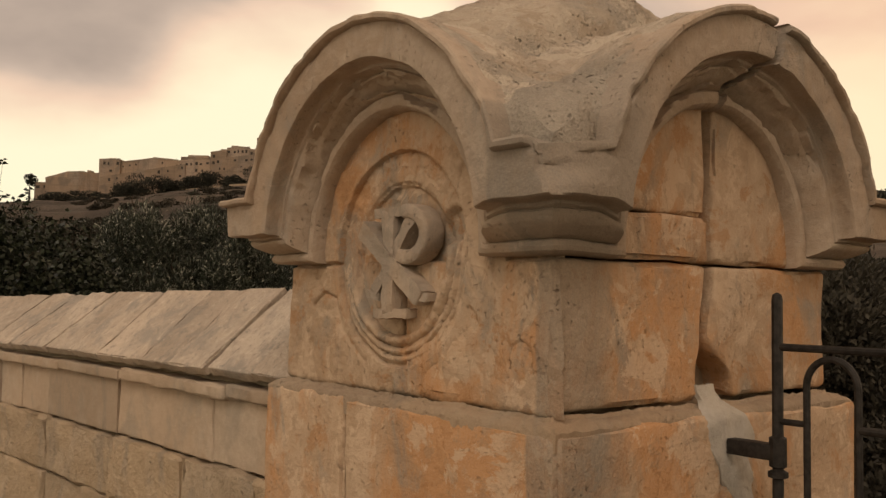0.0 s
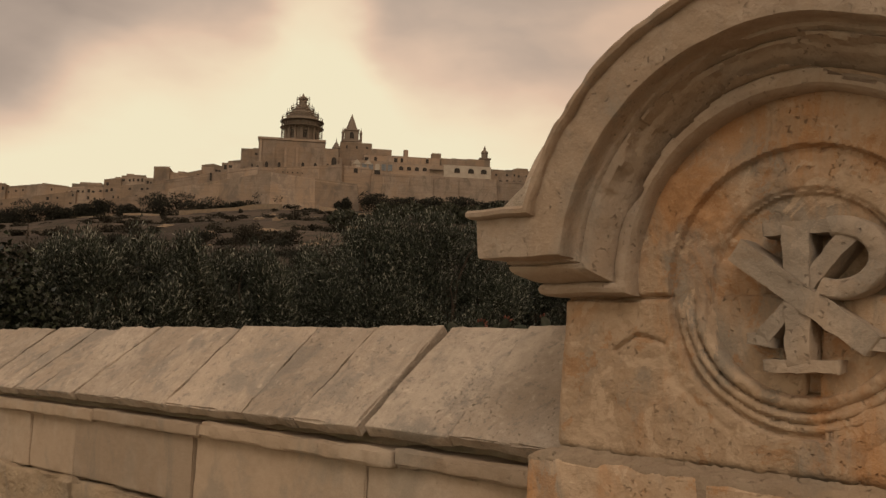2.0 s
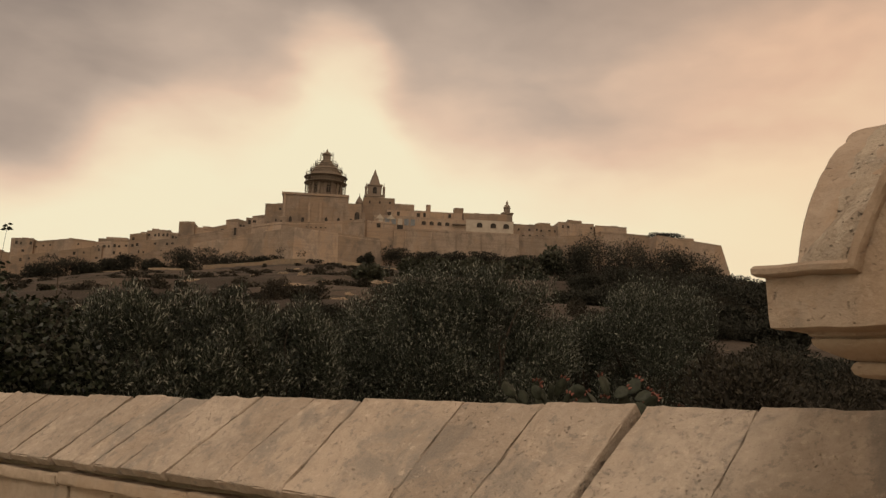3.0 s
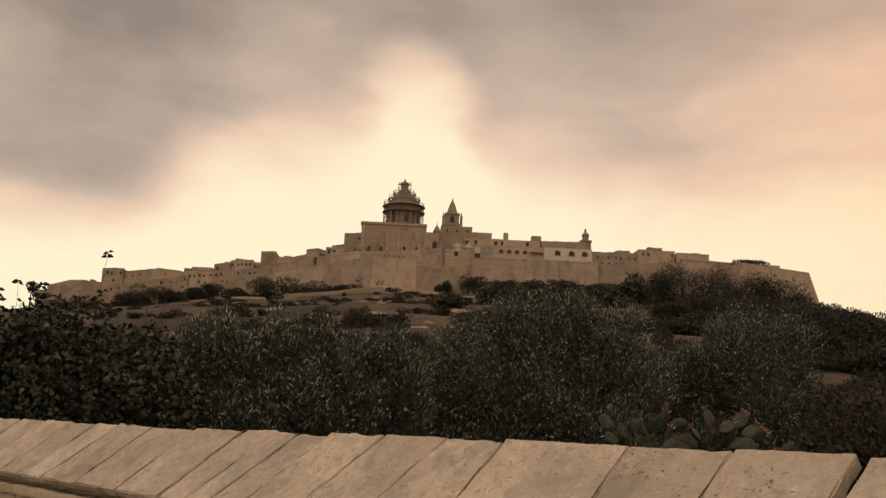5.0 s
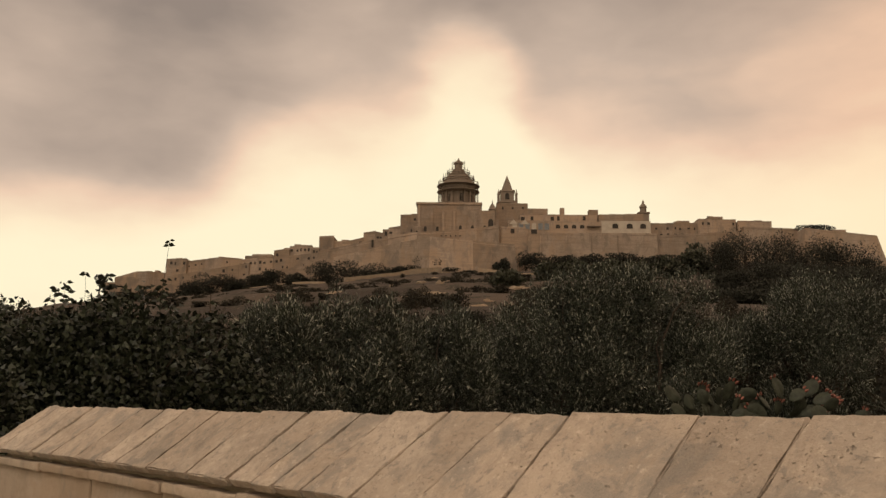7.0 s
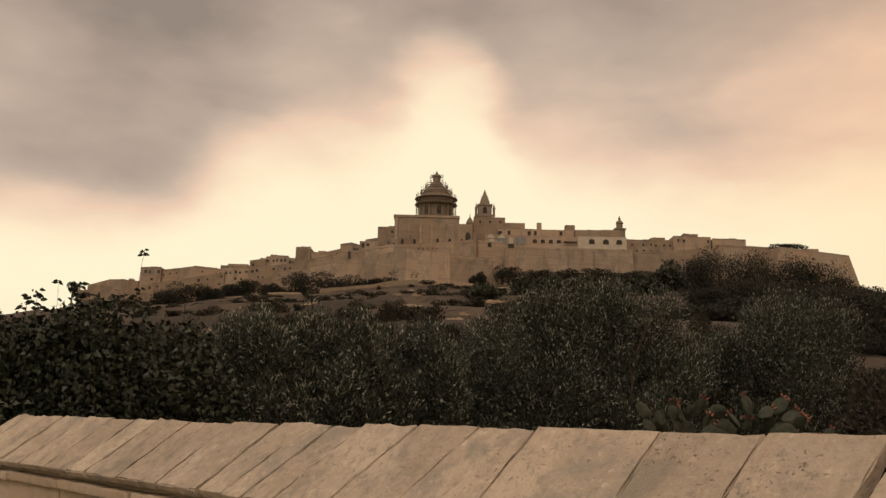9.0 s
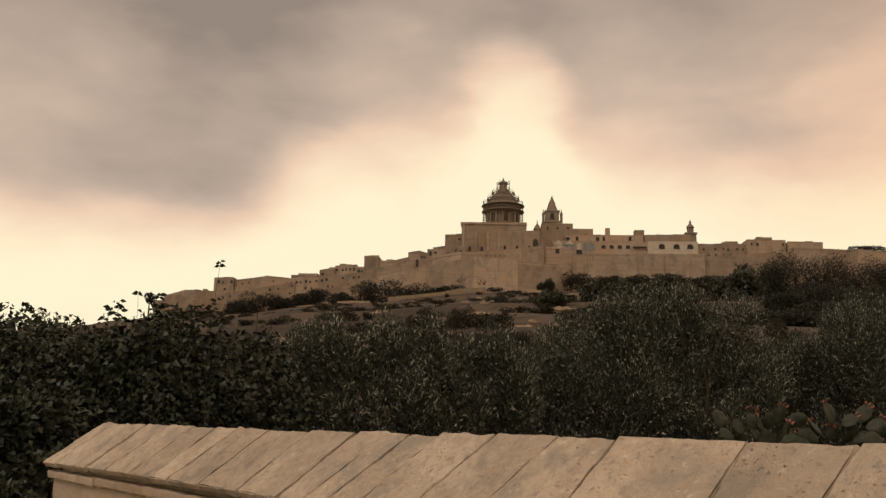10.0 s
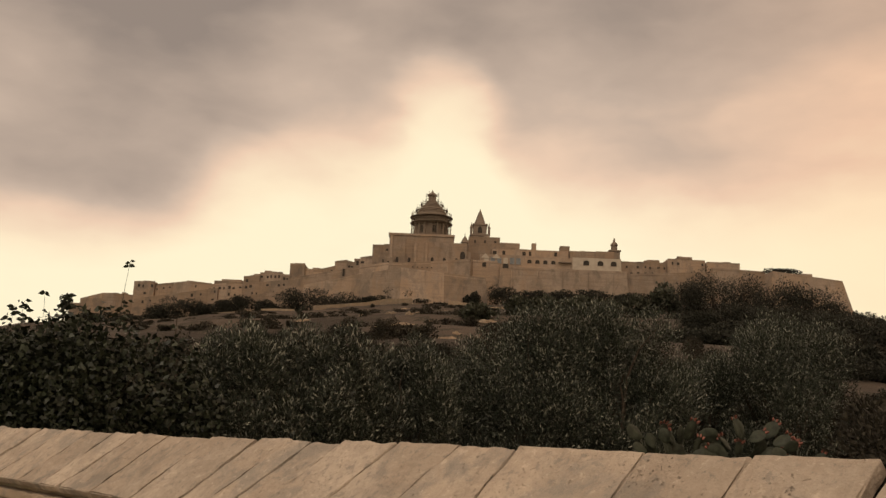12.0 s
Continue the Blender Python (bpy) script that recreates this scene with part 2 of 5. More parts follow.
M_PAD = plain("cactus_pad", (0.034, 0.039, 0.026), 0.6, 0, 0.3, 14)
M_FRUIT = plain("cactus_fruit", (0.24, 0.095, 0.07), 0.5, 0, 0.35, 30)
M_DRYPAD = plain("withered_cactus_pad", (0.24, 0.17, 0.10), 0.8, 0, 0.3, 20)

m, n, bsdf = material("hillside_soil", 0.95)
at = n.nodes.new("ShaderNodeTexCoord").outputs["Object"]
f1, f2, f3 = n.noise(at, 0.05, 6, 0.6, 0.5), n.noise(at, 0.35, 6, 0.65), n.noise(at, 3.0, 4)
col = n.mix(n.step(f1, 0.38, 0.62), (0.040, 0.031, 0.024), (0.080, 0.061, 0.046))
col = n.mix(n.step(f2, 0.50, 0.62), col, (0.034, 0.029, 0.020))
col = n.mix(n.mul(n.step(n.add(n.mul(f2, 0.5), n.mul(f3, 0.5)), 0.57, 0.64), 0.35), col, (0.27, 0.21, 0.15))
where = n.nodes.new("ShaderNodeNewGeometry").outputs["Position"]
bounce = n.mul(n.step(n.dot(where, (0.0, 1.0, 0.0)), 0.9, 1.6, 1.0, 0.0), n.step(n.dot(where, (0.0, 1.0, 0.0)), -14.0, -9.0))
col = n.mix(bounce, col, n.mix(n.step(f3, 0.35, 0.65), (0.20, 0.165, 0.125), (0.27, 0.225, 0.17)))   # unseen ground this side of the wall, paled to bounce light onto the stone
n.links.new(col, bsdf.inputs["Base Color"])
bump(n, bsdf, n.add(f2, n.mul(f3, 0.4)), 0.8, 0.3)
M_SOIL = m
M_ROCK = stone("hill_rock", (0.30, 0.238, 0.175), (0.19, 0.148, 0.108), (0.30, 0.20, 0.12), 0.4, (0.18, 0.15, 0.11), 0.6, 0, 0.05, 0.2, 0.3)


# mesh helpers
def mesh_of(name, verts, faces, mat, smooth=True):
    me = bpy.data.meshes.new(name)
    me.from_pydata([tuple(v) for v in verts], [], faces)
    me.materials.append(mat)
    if smooth:
        me.polygons.foreach_set("use_smooth", [True] * len(me.polygons))
        me.set_sharp_from_angle(angle=radians(34))
    me.update()
    return me


def outward(me):
    bm = bmesh.new()
    bm.from_mesh(me)
    bmesh.ops.recalc_face_normals(bm, faces=bm.faces)
    bm.to_mesh(me)
    bm.free()
    return me


def part(name, me, parent, label=""):
    ob = new(name, me)
    ob.parent = parent
    if label:
        ob["label"] = label
    return ob


def thing(name, label, category="", group="", kind="", at=(0, 0, 0), turn=0.0):
    ob = new(name)
    ob.matrix_basis = pose(*at, 0, 0, turn)
    return tagged(ob, label, category, group, kind)


def wobble(p, f, seed):
    return noise.noise(Vector((p[0] * f + seed, p[1] * f - seed * 0.7, p[2] * f + seed * 1.3)))


def block_data(lo, hi, r=0.012, res=0.05, amp=0.006, freq=7.0, seed=0.0, chip=0.0):
    """A worn stone block: a rounded box whose faces wander, with chipped edges."""
    lo, hi = Vector(lo), Vector(hi)
    ticks = []
    for k in range(3):
        L = hi[k] - lo[k]
        rr = min(r, L * 0.35)
        m = max(1, round((L - 2 * rr) / res))
        ticks.append([0, rr * 0.35, rr] + [rr + (L - 2 * rr) * i / m for i in range(1, m)] + [L - rr, L - rr * 0.35, L])
    n = [len(t) - 1 for t in ticks]
    index, verts, faces = {}, [], []

    def vert(i, j, k):
        key = (i, j, k)
        if key not in index:
            p = lo + Vector((ticks[0][i], ticks[1][j], ticks[2][k]))
            rad = [min(r, (hi[a] - lo[a]) * 0.35) for a in range(3)]
            q = Vector([min(max(p[a], lo[a] + rad[a]), hi[a] - rad[a]) for a in range(3)])
            off = p - q
            if off.length > 1e-9:
                out = off.normalized()
                p = q + out * min(rad)
            else:
                out = Vector((0, 0, 1))
            corner = sum(abs(off[a]) > rad[a] * 0.5 for a in range(3)) > 1
            d = amp * (wobble(p, freq, seed) + 0.45 * wobble(p, freq * 3.1, seed + 9))
            if corner and chip:
                d -= chip * max(0.0, wobble(p, 9, seed + 21) + 0.1)
            index[key] = len(verts)
            verts.append(p + out * d)
        return index[key]

    for a, b, c in ((0, 1, 2), (1, 2, 0), (2, 0, 1)):
        for side in (0, n[c]):
            for i in range(n[a]):
                for j in range(n[b]):
                    quad = []
                    for di, dj in ((0, 0), (1, 0), (1, 1), (0, 1)):
                        key = [0, 0, 0]
                        key[a], key[b], key[c] = i + di, j + dj, side
                        quad.append(vert(*key))
                    faces.append(quad if side else quad[::-1])
    return verts, faces


def block(name, lo, hi, mat, parent, label="", **kw):
    v, f = block_data(lo, hi, **kw)
    return part(name, mesh_of(name, v, f, mat), parent, label)


def tube_data(points, radius, sides=8, caps=True):
    """A round bar along a line of points."""
    pts = [Vector(p) for p in points]
    rad = radius if isinstance(radius, (list, tuple)) else [radius] * len(pts)
    verts, faces = [], []
    for i, p in enumerate(pts):
        d = (pts[min(i + 1, len(pts) - 1)] - pts[max(i - 1, 0)]).normalized()
        a = d.cross(Vector((0.31, 0.92, 0.2)))
        a.normalize()
        b = d.cross(a)
        for s in range(sides):
            t = 2 * math.pi * s / sides
            verts.append(p + (a * math.cos(t) + b * math.sin(t)) * rad[i])
    for i in range(len(pts) - 1):
        for s in range(sides):
            s2 = (s + 1) % sides
            faces.append((i * sides + s, i * sides + s2, (i + 1) * sides + s2, (i + 1) * sides + s))
    if caps:
        faces.append(tuple(range(sides))[::-1])
        faces.append(tuple((len(pts) - 1) * sides + s for s in range(sides)))
    return verts, faces


def join_data(*pieces):
    verts, faces = [], []
    for v, f in pieces:
        k = len(verts)
        verts += list(v)
        faces += [tuple(i + k for i in q) for q in f]
    return verts, faces


def moved(data, m):
    return [m @ Vector(v) for v in data[0]], data[1]


# the gate pillar: built round its own axis, south face towards -y
PX, PY = -1.955, 1.96
SHAFT, CORNICE = 0.575, 0.745
PL_W, PL_S, PL_E, PL_N = 0.665, 0.607, 0.622, 0.665   # the plinth's reach on each side
Z_PLINTH, Z_SHAFT, Z_SPRING, Z_LEDGE, R_ARCH = 1.325, 1.683, 1.715, 1.885, 0.583

pillar = thing("gate_pillar", "weathered limestone gate pillar with round-arched cap and carved roundel", "pillar", at=(PX, PY, 0))


def ease(v, lo, hi):
    t = min(1.0, max(0.0, (v - lo) / (hi - lo)))
    return t * t * (3 - 2 * t)


def worn_corner(p):
    """The corner of the cap towards the gate has broken away."""
    c = SHAFT + 0.168
    lift = 0.030 * ease(p[0], 0.42, 0.54) * ease(-p[1], 0.42, 0.54) * ease(p[2], 1.70, 1.79) * (1 - ease(p[2], 1.93, 2.08))
    p = Vector((p[0], p[1], p[2] + lift))
    if p[2] < 1.79:
        return p
    f = (p[0] - c) / 0.085 + (-p[1] - c) / 0.20 + 1.0 + 0.16 * wobble(p, 9, 3.3) + 0.10 * wobble(p, 26, 5.1)
    f -= 0.35 * ease(p[2], 1.86, 1.79) if p[2] < 1.86 else 0.0
    if f > 0:
        k = f * 0.072
        return Vector((p[0] - k, p[1] + k * 0.35, p[2] - 0.02 * min(1.0, f) * (1 if p[2] > 1.86 else 0)))
    return Vector(p)


# moulding of the cornice: how far down from its top edge, how far out from the shaft
MOULD = [(0.0, 0.0), (0.0, 0.166), (0.006, 0.171), (0.016, 0.170), (0.021, 0.163), (0.023, 0.151), (0.045, 0.150), (0.075, 0.149), (0.100, 0.148), (0.115, 0.146), (0.118, 0.138), (0.119, 0.106), (0.122, 0.098),
         (0.127, 0.097), (0.131, 0.088), (0.134, 0.094), (0.143, 0.092), (0.151, 0.084), (0.158, 0.071), (0.165, 0.057), (0.170, 0.043), (0.172, 0.033), (0.176, 0.040), (0.186, 0.044), (0.196, 0.040), (0.202, 0.028), (0.204, -0.01)]
ARC = 240
# finer steps along the moulding
MOULD = [p for a, b in zip(MOULD, MOULD[1:]) for p in (a, ((a[0] + b[0]) / 2, (a[1] + b[1]) / 2))] + MOULD[-1:]


def arch_drop(d):
    """Radial depth of the moulding on the arch: the fascia narrows, the mouldings within it widen."""
    return d * 0.945 - 0.010 if d < 0.118 else 0.1015 + (d - 0.118) * (0.218 - 0.1015) / 0.086


def cornice_face(turn, cracked, worn):
    """The moulding along one face: it runs in from the corner, rises over the arch and runs out again."""
    rows = []
    for d, p in MOULD:
        wd = SHAFT + p
        r, z0 = R_ARCH - arch_drop(d), Z_LEDGE - d
        h = z0 - Z_SPRING
        x0 = math.sqrt(r * r - h * h) if h > 0 else r
        a0 = math.asin(h / r) if h > 0 else 0.0
        line = [(-wd + (wd - x0) * i / 8, z0) for i in range(8)]
        line += [(-x0, z0)]
        first = a0 + (math.pi - 2 * a0) * 0.25 / (ARC + 1)
        line += [(-x0, z0 - h * 0.5)] if h < 0 else [(-r * math.cos(first), Z_SPRING + r * math.sin(first))]
        for i in range(ARC + 1):
            a = a0 + (math.pi - 2 * a0) * (i + 0.5) / (ARC + 1)
            line.append((-r * math.cos(a), Z_SPRING + r * math.sin(a)))
        line += [(-u, z) for u, z in line[8:10][::-1]] + [(-u, z) for u, z in line[:8][::-1]]
        rows.append([(u, z, wd) for u, z in line])
    verts, faces = [], []
    c, s = math.cos(turn), math.sin(turn)
    count = len(rows[0])
    for j, row in enumerate(rows):
        d, pr = MOULD[j]
        for u, z, wd in row:
            q = (u, -wd, z)
            ang = math.degrees(math.atan2(z - Z_SPRING, -u))
            edge = min(1.0, (wd - abs(u)) / 0.05)
            off = 0.003 * wobble(q, 8, turn * 5) + 0.0022 * wobble(q, 26, turn * 3 + 2)
            if 0.119 < d < 0.2:
                # the moulding has broken away in shells with ragged edges
                where_ = ease(ang, 18, 34) * (1 - ease(ang, 112, 128)) if not cracked else ease(ang, 40, 56) * (1 - ease(ang, 138, 152))
                ragged = 0.70 * wobble((u, z, 0), 4.5, 12 + turn) + 0.30 * wobble((u, z, 0), 13, 5 + turn) + 0.12 * wobble((u, z, 0), 35, 9 + turn)
                level = (d - 0.140) / 0.016 + 2.2 * ragged
                loss = ease(level, 0.0, 0.16) * (1 - ease(level, 2.3, 2.5)) + 0.5 * ease(level, 0.9, 1.06) * (1 - ease(level, 2.3, 2.5))
                off -= where_ * worn * (0.030 * loss + 0.008 * abs(wobble((u, z, d), 22, 21 + turn)) * loss)
            if d < 0.024:
                off -= 0.016 * max(0.0, wobble(q, 7, 31 + turn)) + 0.012 * max(0.0, wobble(q, 19, 33 + turn))
            if cracked and abs(u - 0.085 * ease(z, 2.07, 2.24) - 0.012 * math.sin(23 * z)) < 0.013 + 0.008 * ease(z, 2.2, 2.3) and z > 1.8:
                off -= 0.11
            wd2 = wd + off * max(edge, 0.0)
            x, y = u * (wd2 / wd if abs(u) > wd - 1e-6 else 1.0), -wd2
            dz = 0.004 * wobble((u * 2, z, 0.4), 6, 7 + turn)
            verts.append(worn_corner((x * c - y * s, x * s + y * c, z + dz * max(0, edge))))
    for j in range(len(rows) - 1):
        for i in range(count - 1):
            faces.append((j * count + i, (j + 1) * count + i, (j + 1) * count + i + 1, j * count + i + 1))
    return verts, faces


for k, (crack, worn) in enumerate(((False, 0.85), (True, 0.65), (False, 0.3), (False, 0.3))):
    v, f = cornice_face(k * math.pi / 2, crack, worn)
    part("cornice", outward(mesh_of("cornice", v, f, M_CARVED)), pillar, "moulded stone cornice rising over a round arch")


# roof of the cap: two barrels that cross
def barrel(u):
    u = abs(u)
    return Z_SPRING + math.sqrt((R_ARCH + 0.008) ** 2 - u * u) if u < 0.5570 else Z_LEDGE


def fill(a, b):
    """The valleys between the barrels are filled with mortar and dirt."""
    s = (abs(a) + abs(b)) / 2
    return 1.890 + (0.68 - s) * 1.50 if s > 0.584 else 2.034 + (0.584 - s) * 0.7


ticks = sorted({round(s * t, 4) for s in (-1, 1) for t in [i * 0.0125 for i in range(45)] + [0.5568, 0.5576] + [0.57 + 0.0125 * i for i in range(10)] + [0.695]})
nn = len(ticks)
verts, faces = [], []
for a in ticks:
    for b in ticks:
        z = max(barrel(a), barrel(b))
        zf = min(fill(a, b), 2.12, Z_LEDGE + 0.004 + (0.700 - max(abs(a), abs(b))) * 2.6)
        inner = min(1.0, max(0.0, 0.695 - max(abs(a), abs(b))) / 0.03)
        z = max(z, zf) + 0.012 * math.exp(-abs(z - zf) / 0.02) * inner
        z -= 0.03 if inner == 0.0 else 0.0
        z += 0.006 * inner
        rough = 0.011 * wobble((a, b, 0), 9, 4) + 0.007 * wobble((a, b, 0), 28, 8) + 0.005 * wobble((a, b, 0), 60, 2)
        rim = min(1.0, (0.700 - max(abs(a), abs(b))) / 0.04)
        verts.append(worn_corner((a, b, z + rough * max(0.25, rim))))
for i in range(nn - 1):
    for j in range(nn - 1):
        faces.append((i * nn + j, (i + 1) * nn + j, (i + 1) * nn + j + 1, i * nn + j + 1))
part("roof", mesh_of("roof", verts, faces, M_ROOF), pillar, "rough lichen-grey cross-vaulted stone roof")

# the stump on top: a low pyramid set corner-wise, its ridges on the barrels
NS = 52
verts, faces = [], []
for i in range(NS + 1):
    for j in range(NS + 1):
        p_, q_ = (-1 + 2 * i / NS) * 0.76, (-1 + 2 * j / NS) * 0.76
        x, y = (p_ + q_) / math.sqrt(2), (q_ - p_) / math.sqrt(2)
        s = abs(x - 0.05) + abs(y - 0.03)
        z = 2.512 - 0.50 * max(0.0, s - 0.22)
        z += 0.011 * wobble((x, y, 0), 6, 40) + 0.007 * wobble((x, y, 0), 20, 44) + 0.004 * wobble((x, y, 0), 50, 46)
        if x > 0.29 + 0.03 * wobble((0, y, 0), 9, 3):
            z -= 0.03 * ease(x, 0.29, 0.33) + 0.07 * ease(x, 0.33, 0.345) * (1 - ease(x, 0.36, 0.38))
        # the side towards the gate has split off along a slanting face
        z -= 0.13 * max(0.0, x + y - 0.03 + 0.02 * wobble((x, y, 0), 11, 61)) * (1 - ease(y, 0.0, 0.2))
        verts.append((x, y, z))
for i in range(NS):
    for j in range(NS):
        a = i * (NS + 1) + j
        quad = (a, a + NS + 1, a + NS + 2, a + 1)
        if all(max(abs(verts[q][0]), abs(verts[q][1])) < 0.68 and verts[q][2] > max(barrel(verts[q][0]), barrel(verts[q][1]), min(fill(*verts[q][:2]), 2.12)) - 0.13 for q in quad):
            faces.append(quad)
me = mesh_of("finial_stump", verts, faces, M_ROOF)
if me.polygons[0].normal.z < 0:
    me.flip_normals()
part("finial_stump", me, pillar, "broken pyramid-shaped stone stump")

# south face with its roundel: one carved slab
RZ = 1.688


def roundel(u, z):
    """Relief of the roundel above the face."""
    r = math.hypot(u, z - RZ)
    ang = math.degrees(math.atan2(z - RZ, u))
    low = ease(-ang, -25, 5) * (1 - ease(-ang, 150, 185)) if ang < 60 else 0.0
    low = max(low, 0.05) * 1.1 + 0.12 * wobble((u, z, 0), 9, 6)
    h = 0.0
    h -= 0.017 * (1 - ease(r, 0.287, 0.2915))
    for mid, wide, tall in ((0.219, 0.017, 0.020), (0.248, 0.011, 0.015), (0.269, 0.010, 0.011)):
        t = abs(r - mid) / wide
        if t < 1:
            h += tall * math.sqrt(1 - t * t) * low
    h -= 0.014 * math.exp(-((r - 0.2015) / 0.0045) ** 2) * (0.5 + low)
    h -= 0.016 * (1 - ease(r, 0.193, 0.199))
    h += 0.004 * wobble((u, z, 3), 22, 8) * (1 - ease(r, 0.27, 0.30)) + 0.003 * wobble((u, z, 3), 60, 9) * (1 - ease(r, 0.27, 0.30))
    h -= 0.022 * (1 - ease(math.hypot(u - 0.222, z - 1.765), 0.035, 0.055))
    h += 0.006 * ease(wobble((u, z, 1), 6, 15), 0.05, 0.2) * (1 - ease(r, 0.18, 0.29))
    return h


STEP = 0.0045
nu, nz = round(2 * SHAFT / STEP), round((2.13 - Z_PLINTH) / STEP)
index, verts, faces = {}, [], []
for i in range(nu + 1):
    for j in range(nz + 1):
        u, z = -SHAFT + i * STEP, Z_PLINTH + j * STEP
        if z > Z_SHAFT + 0.03 and math.hypot(u, z - Z_SPRING) > 0.42:
            continue
        h = roundel(u, z) + 0.005 * wobble((u, z, 0), 6, 1) + 0.0026 * wobble((u, z, 0), 24, 2) + 0.0016 * wobble((u, z, 0), 60, 5)
        h -= 0.006 * ease(wobble((u * 1.4, z * 0.8, 0), 7, 77), 0.16, 0.24) * ease(math.hypot(u, z - RZ), 0.30, 0.33)
        # cracks and the bed joint
        if u < -0.285 or u > 0.42:
            h -= 0.02 * math.exp(-((z - 1.678 - 0.004 * wobble((u, 0, 0), 9, 8)) / 0.005) ** 2)
        crack_z = 1.575 + 0.018 * math.sin(u * 31) + 0.012 * wobble((u, 0, 0), 20, 9)
        if -0.43 < u < -0.30:
            h -= 0.010 * math.exp(-((z - crack_z) / 0.005) ** 2)
        edge = min(SHAFT - abs(u), 0.02) / 0.02
        base = min(z - Z_PLINTH, 0.02) / 0.02
        h -= 0.012 * (1 - edge) ** 2 + 0.010 * (1 - base) ** 2 * (1 + wobble((u, 0, 0), 8, 3))
        taper = 0.018 * (1 - ease(z, 1.33, 1.68)) * (u / SHAFT)
        index[i, j] = len(verts)
        verts.append((u + taper, -SHAFT - h, z))
for i in range(nu):
    for j in range(nz):
        q = [index.get(k) for k in ((i, j), (i + 1, j), (i + 1, j + 1), (i, j + 1))]
        if None not in q:
            faces.append(q)
part("carved_panel", mesh_of("carved_panel", verts, faces, M_SHAFT), pillar, "ochre-stained limestone face with worn ringed roundel")


# the carved monogram of crossed strokes
def stroke(a, b, w0, w1, depth, seed):
    """A straight carved stroke from a to b on the south face, rounded and worn."""
    a, b = Vector((a[0], 0, a[1])), Vector((b[0], 0, b[1]))
    L, d = (b - a).length, (b - a).normalized()
    v, f = block_data((0, -depth * 0.62 - 0.014, -0.5), (L, 0.05, 0.5), r=0.008, res=0.010, amp=0.0, seed=seed)
    across = Vector((-d.z, 0, d.x))
    out = []
    for p in v:
        t = p.x / L
        q = a + d * p.x + across * (p.z * (w0 + (w1 - w0) * t)) + Vector((0, p.y, 0))
        q += Vector((wobble(q, 40, seed), wobble(q, 30, seed + 5), wobble(q, 40, seed + 9))) * 0.004
        out.append(q)
    return out, f


pieces = [
    stroke((0.008, 1.815), (0.012, 1.535), 0.052, 0.050, 0.040, 1), stroke((-0.062, 1.808), (0.10, 1.808), 0.026, 0.026, 0.036, 2),
    stroke((-0.062, 1.540), (0.088, 1.543), 0.026, 0.024, 0.036, 3), stroke((-0.118, 1.772), (0.150, 1.582), 0.050, 0.046, 0.046, 4),
    stroke((0.108, 1.792), (-0.064, 1.590), 0.036, 0.030, 0.034, 5), stroke((0.108, 1.588), (0.175, 1.585), 0.022, 0.020, 0.036, 6),
    stroke((-0.098, 1.592), (-0.040, 1.586), 0.022, 0.022, 0.032, 7)]
bowl_v, bowl_f, nb, nq = [], [], 44, 16
for i in range(nb + 1):
    a = math.radians(100 - 215 * i / nb)
    for q in range(nq):
        t = 2 * math.pi * q / nq
        rr = 0.020 * math.copysign(abs(math.cos(t)) ** 0.4, math.cos(t))
        dy = 0.031 * math.copysign(abs(math.sin(t)) ** 0.35, math.sin(t))
        bowl_v.append(Vector((0.085 + (0.076 + rr) * math.cos(a), -0.010 + dy + 0.002 * wobble((i, q, 0), 0.4, 2), 1.747 + (0.060 + rr) * math.sin(a))))
for i in range(nb):
    for q in range(nq):
        q2 = (q + 1) % nq
        bowl_f.append((i * nq + q, (i + 1) * nq + q, (i + 1) * nq + q2, i * nq + q2))
bowl_f += [tuple(range(nq)), tuple(nb * nq + q for q in range(nq))[::-1]]
v, f = join_data(*pieces, (bowl_v, bowl_f))
me = outward(mesh_of("monogram", [p + Vector((0, -SHAFT, 0)) for p in v], f, M_CARVED))
part("monogram", me, pillar, "raised carved stone monogram of crossed strokes")

# the gate face: two halves with an open joint between
GAP = 0.019
for s, name_seed in ((-1, 60), (1, 61)):
    lo_y, hi_y = (-SHAFT + 0.006, -GAP) if s < 0 else (GAP, SHAFT)
    v, f = block_data((0.03, lo_y, Z_PLINTH + 0.012), (SHAFT, hi_y, Z_SHAFT - 0.006), r=0.014, res=0.02, amp=0.006, freq=6, seed=name_seed, chip=0.02)
    for p in v:
        near = 1 - ease(abs(p.y), GAP + 0.01, GAP + 0.16)
        p.y += near * (0.085 if s > 0 else -0.030) * ease(p.z, 1.485, 1.375) + 0.010 * near * math.sin(16 * p.z)
    part("shaft_block", mesh_of("shaft_block", v, f, M_SHAFT), pillar)
for s, top, seed in ((-1, 1.795, 63), (-1, 2.11, 64), (1, 2.11, 65)):
    z0 = Z_SHAFT if top < 1.8 or s > 0 else 1.800
    lo_y, hi_y = (-0.385, -GAP) if s < 0 else (GAP, 0.385)
    block("tympanum_block", (0.10, lo_y, z0), (SHAFT + (0.012 if top < 1.8 else 0.0), hi_y, top), M_SHAFT, pillar, r=0.012, res=0.03, amp=0.007, freq=7, seed=seed, chip=0.02)
block("shaft_block", (-SHAFT, -SHAFT + 0.02, Z_PLINTH + 0.012), (0.0, SHAFT, Z_SHAFT), M_SHAFT, pillar, res=0.06, seed=66)
block("core", (-0.50, -SHAFT + 0.045, 1.2), (SHAFT - 0.09, 0.50, 2.10), M_MORTAR, pillar, res=0.2, seed=67)

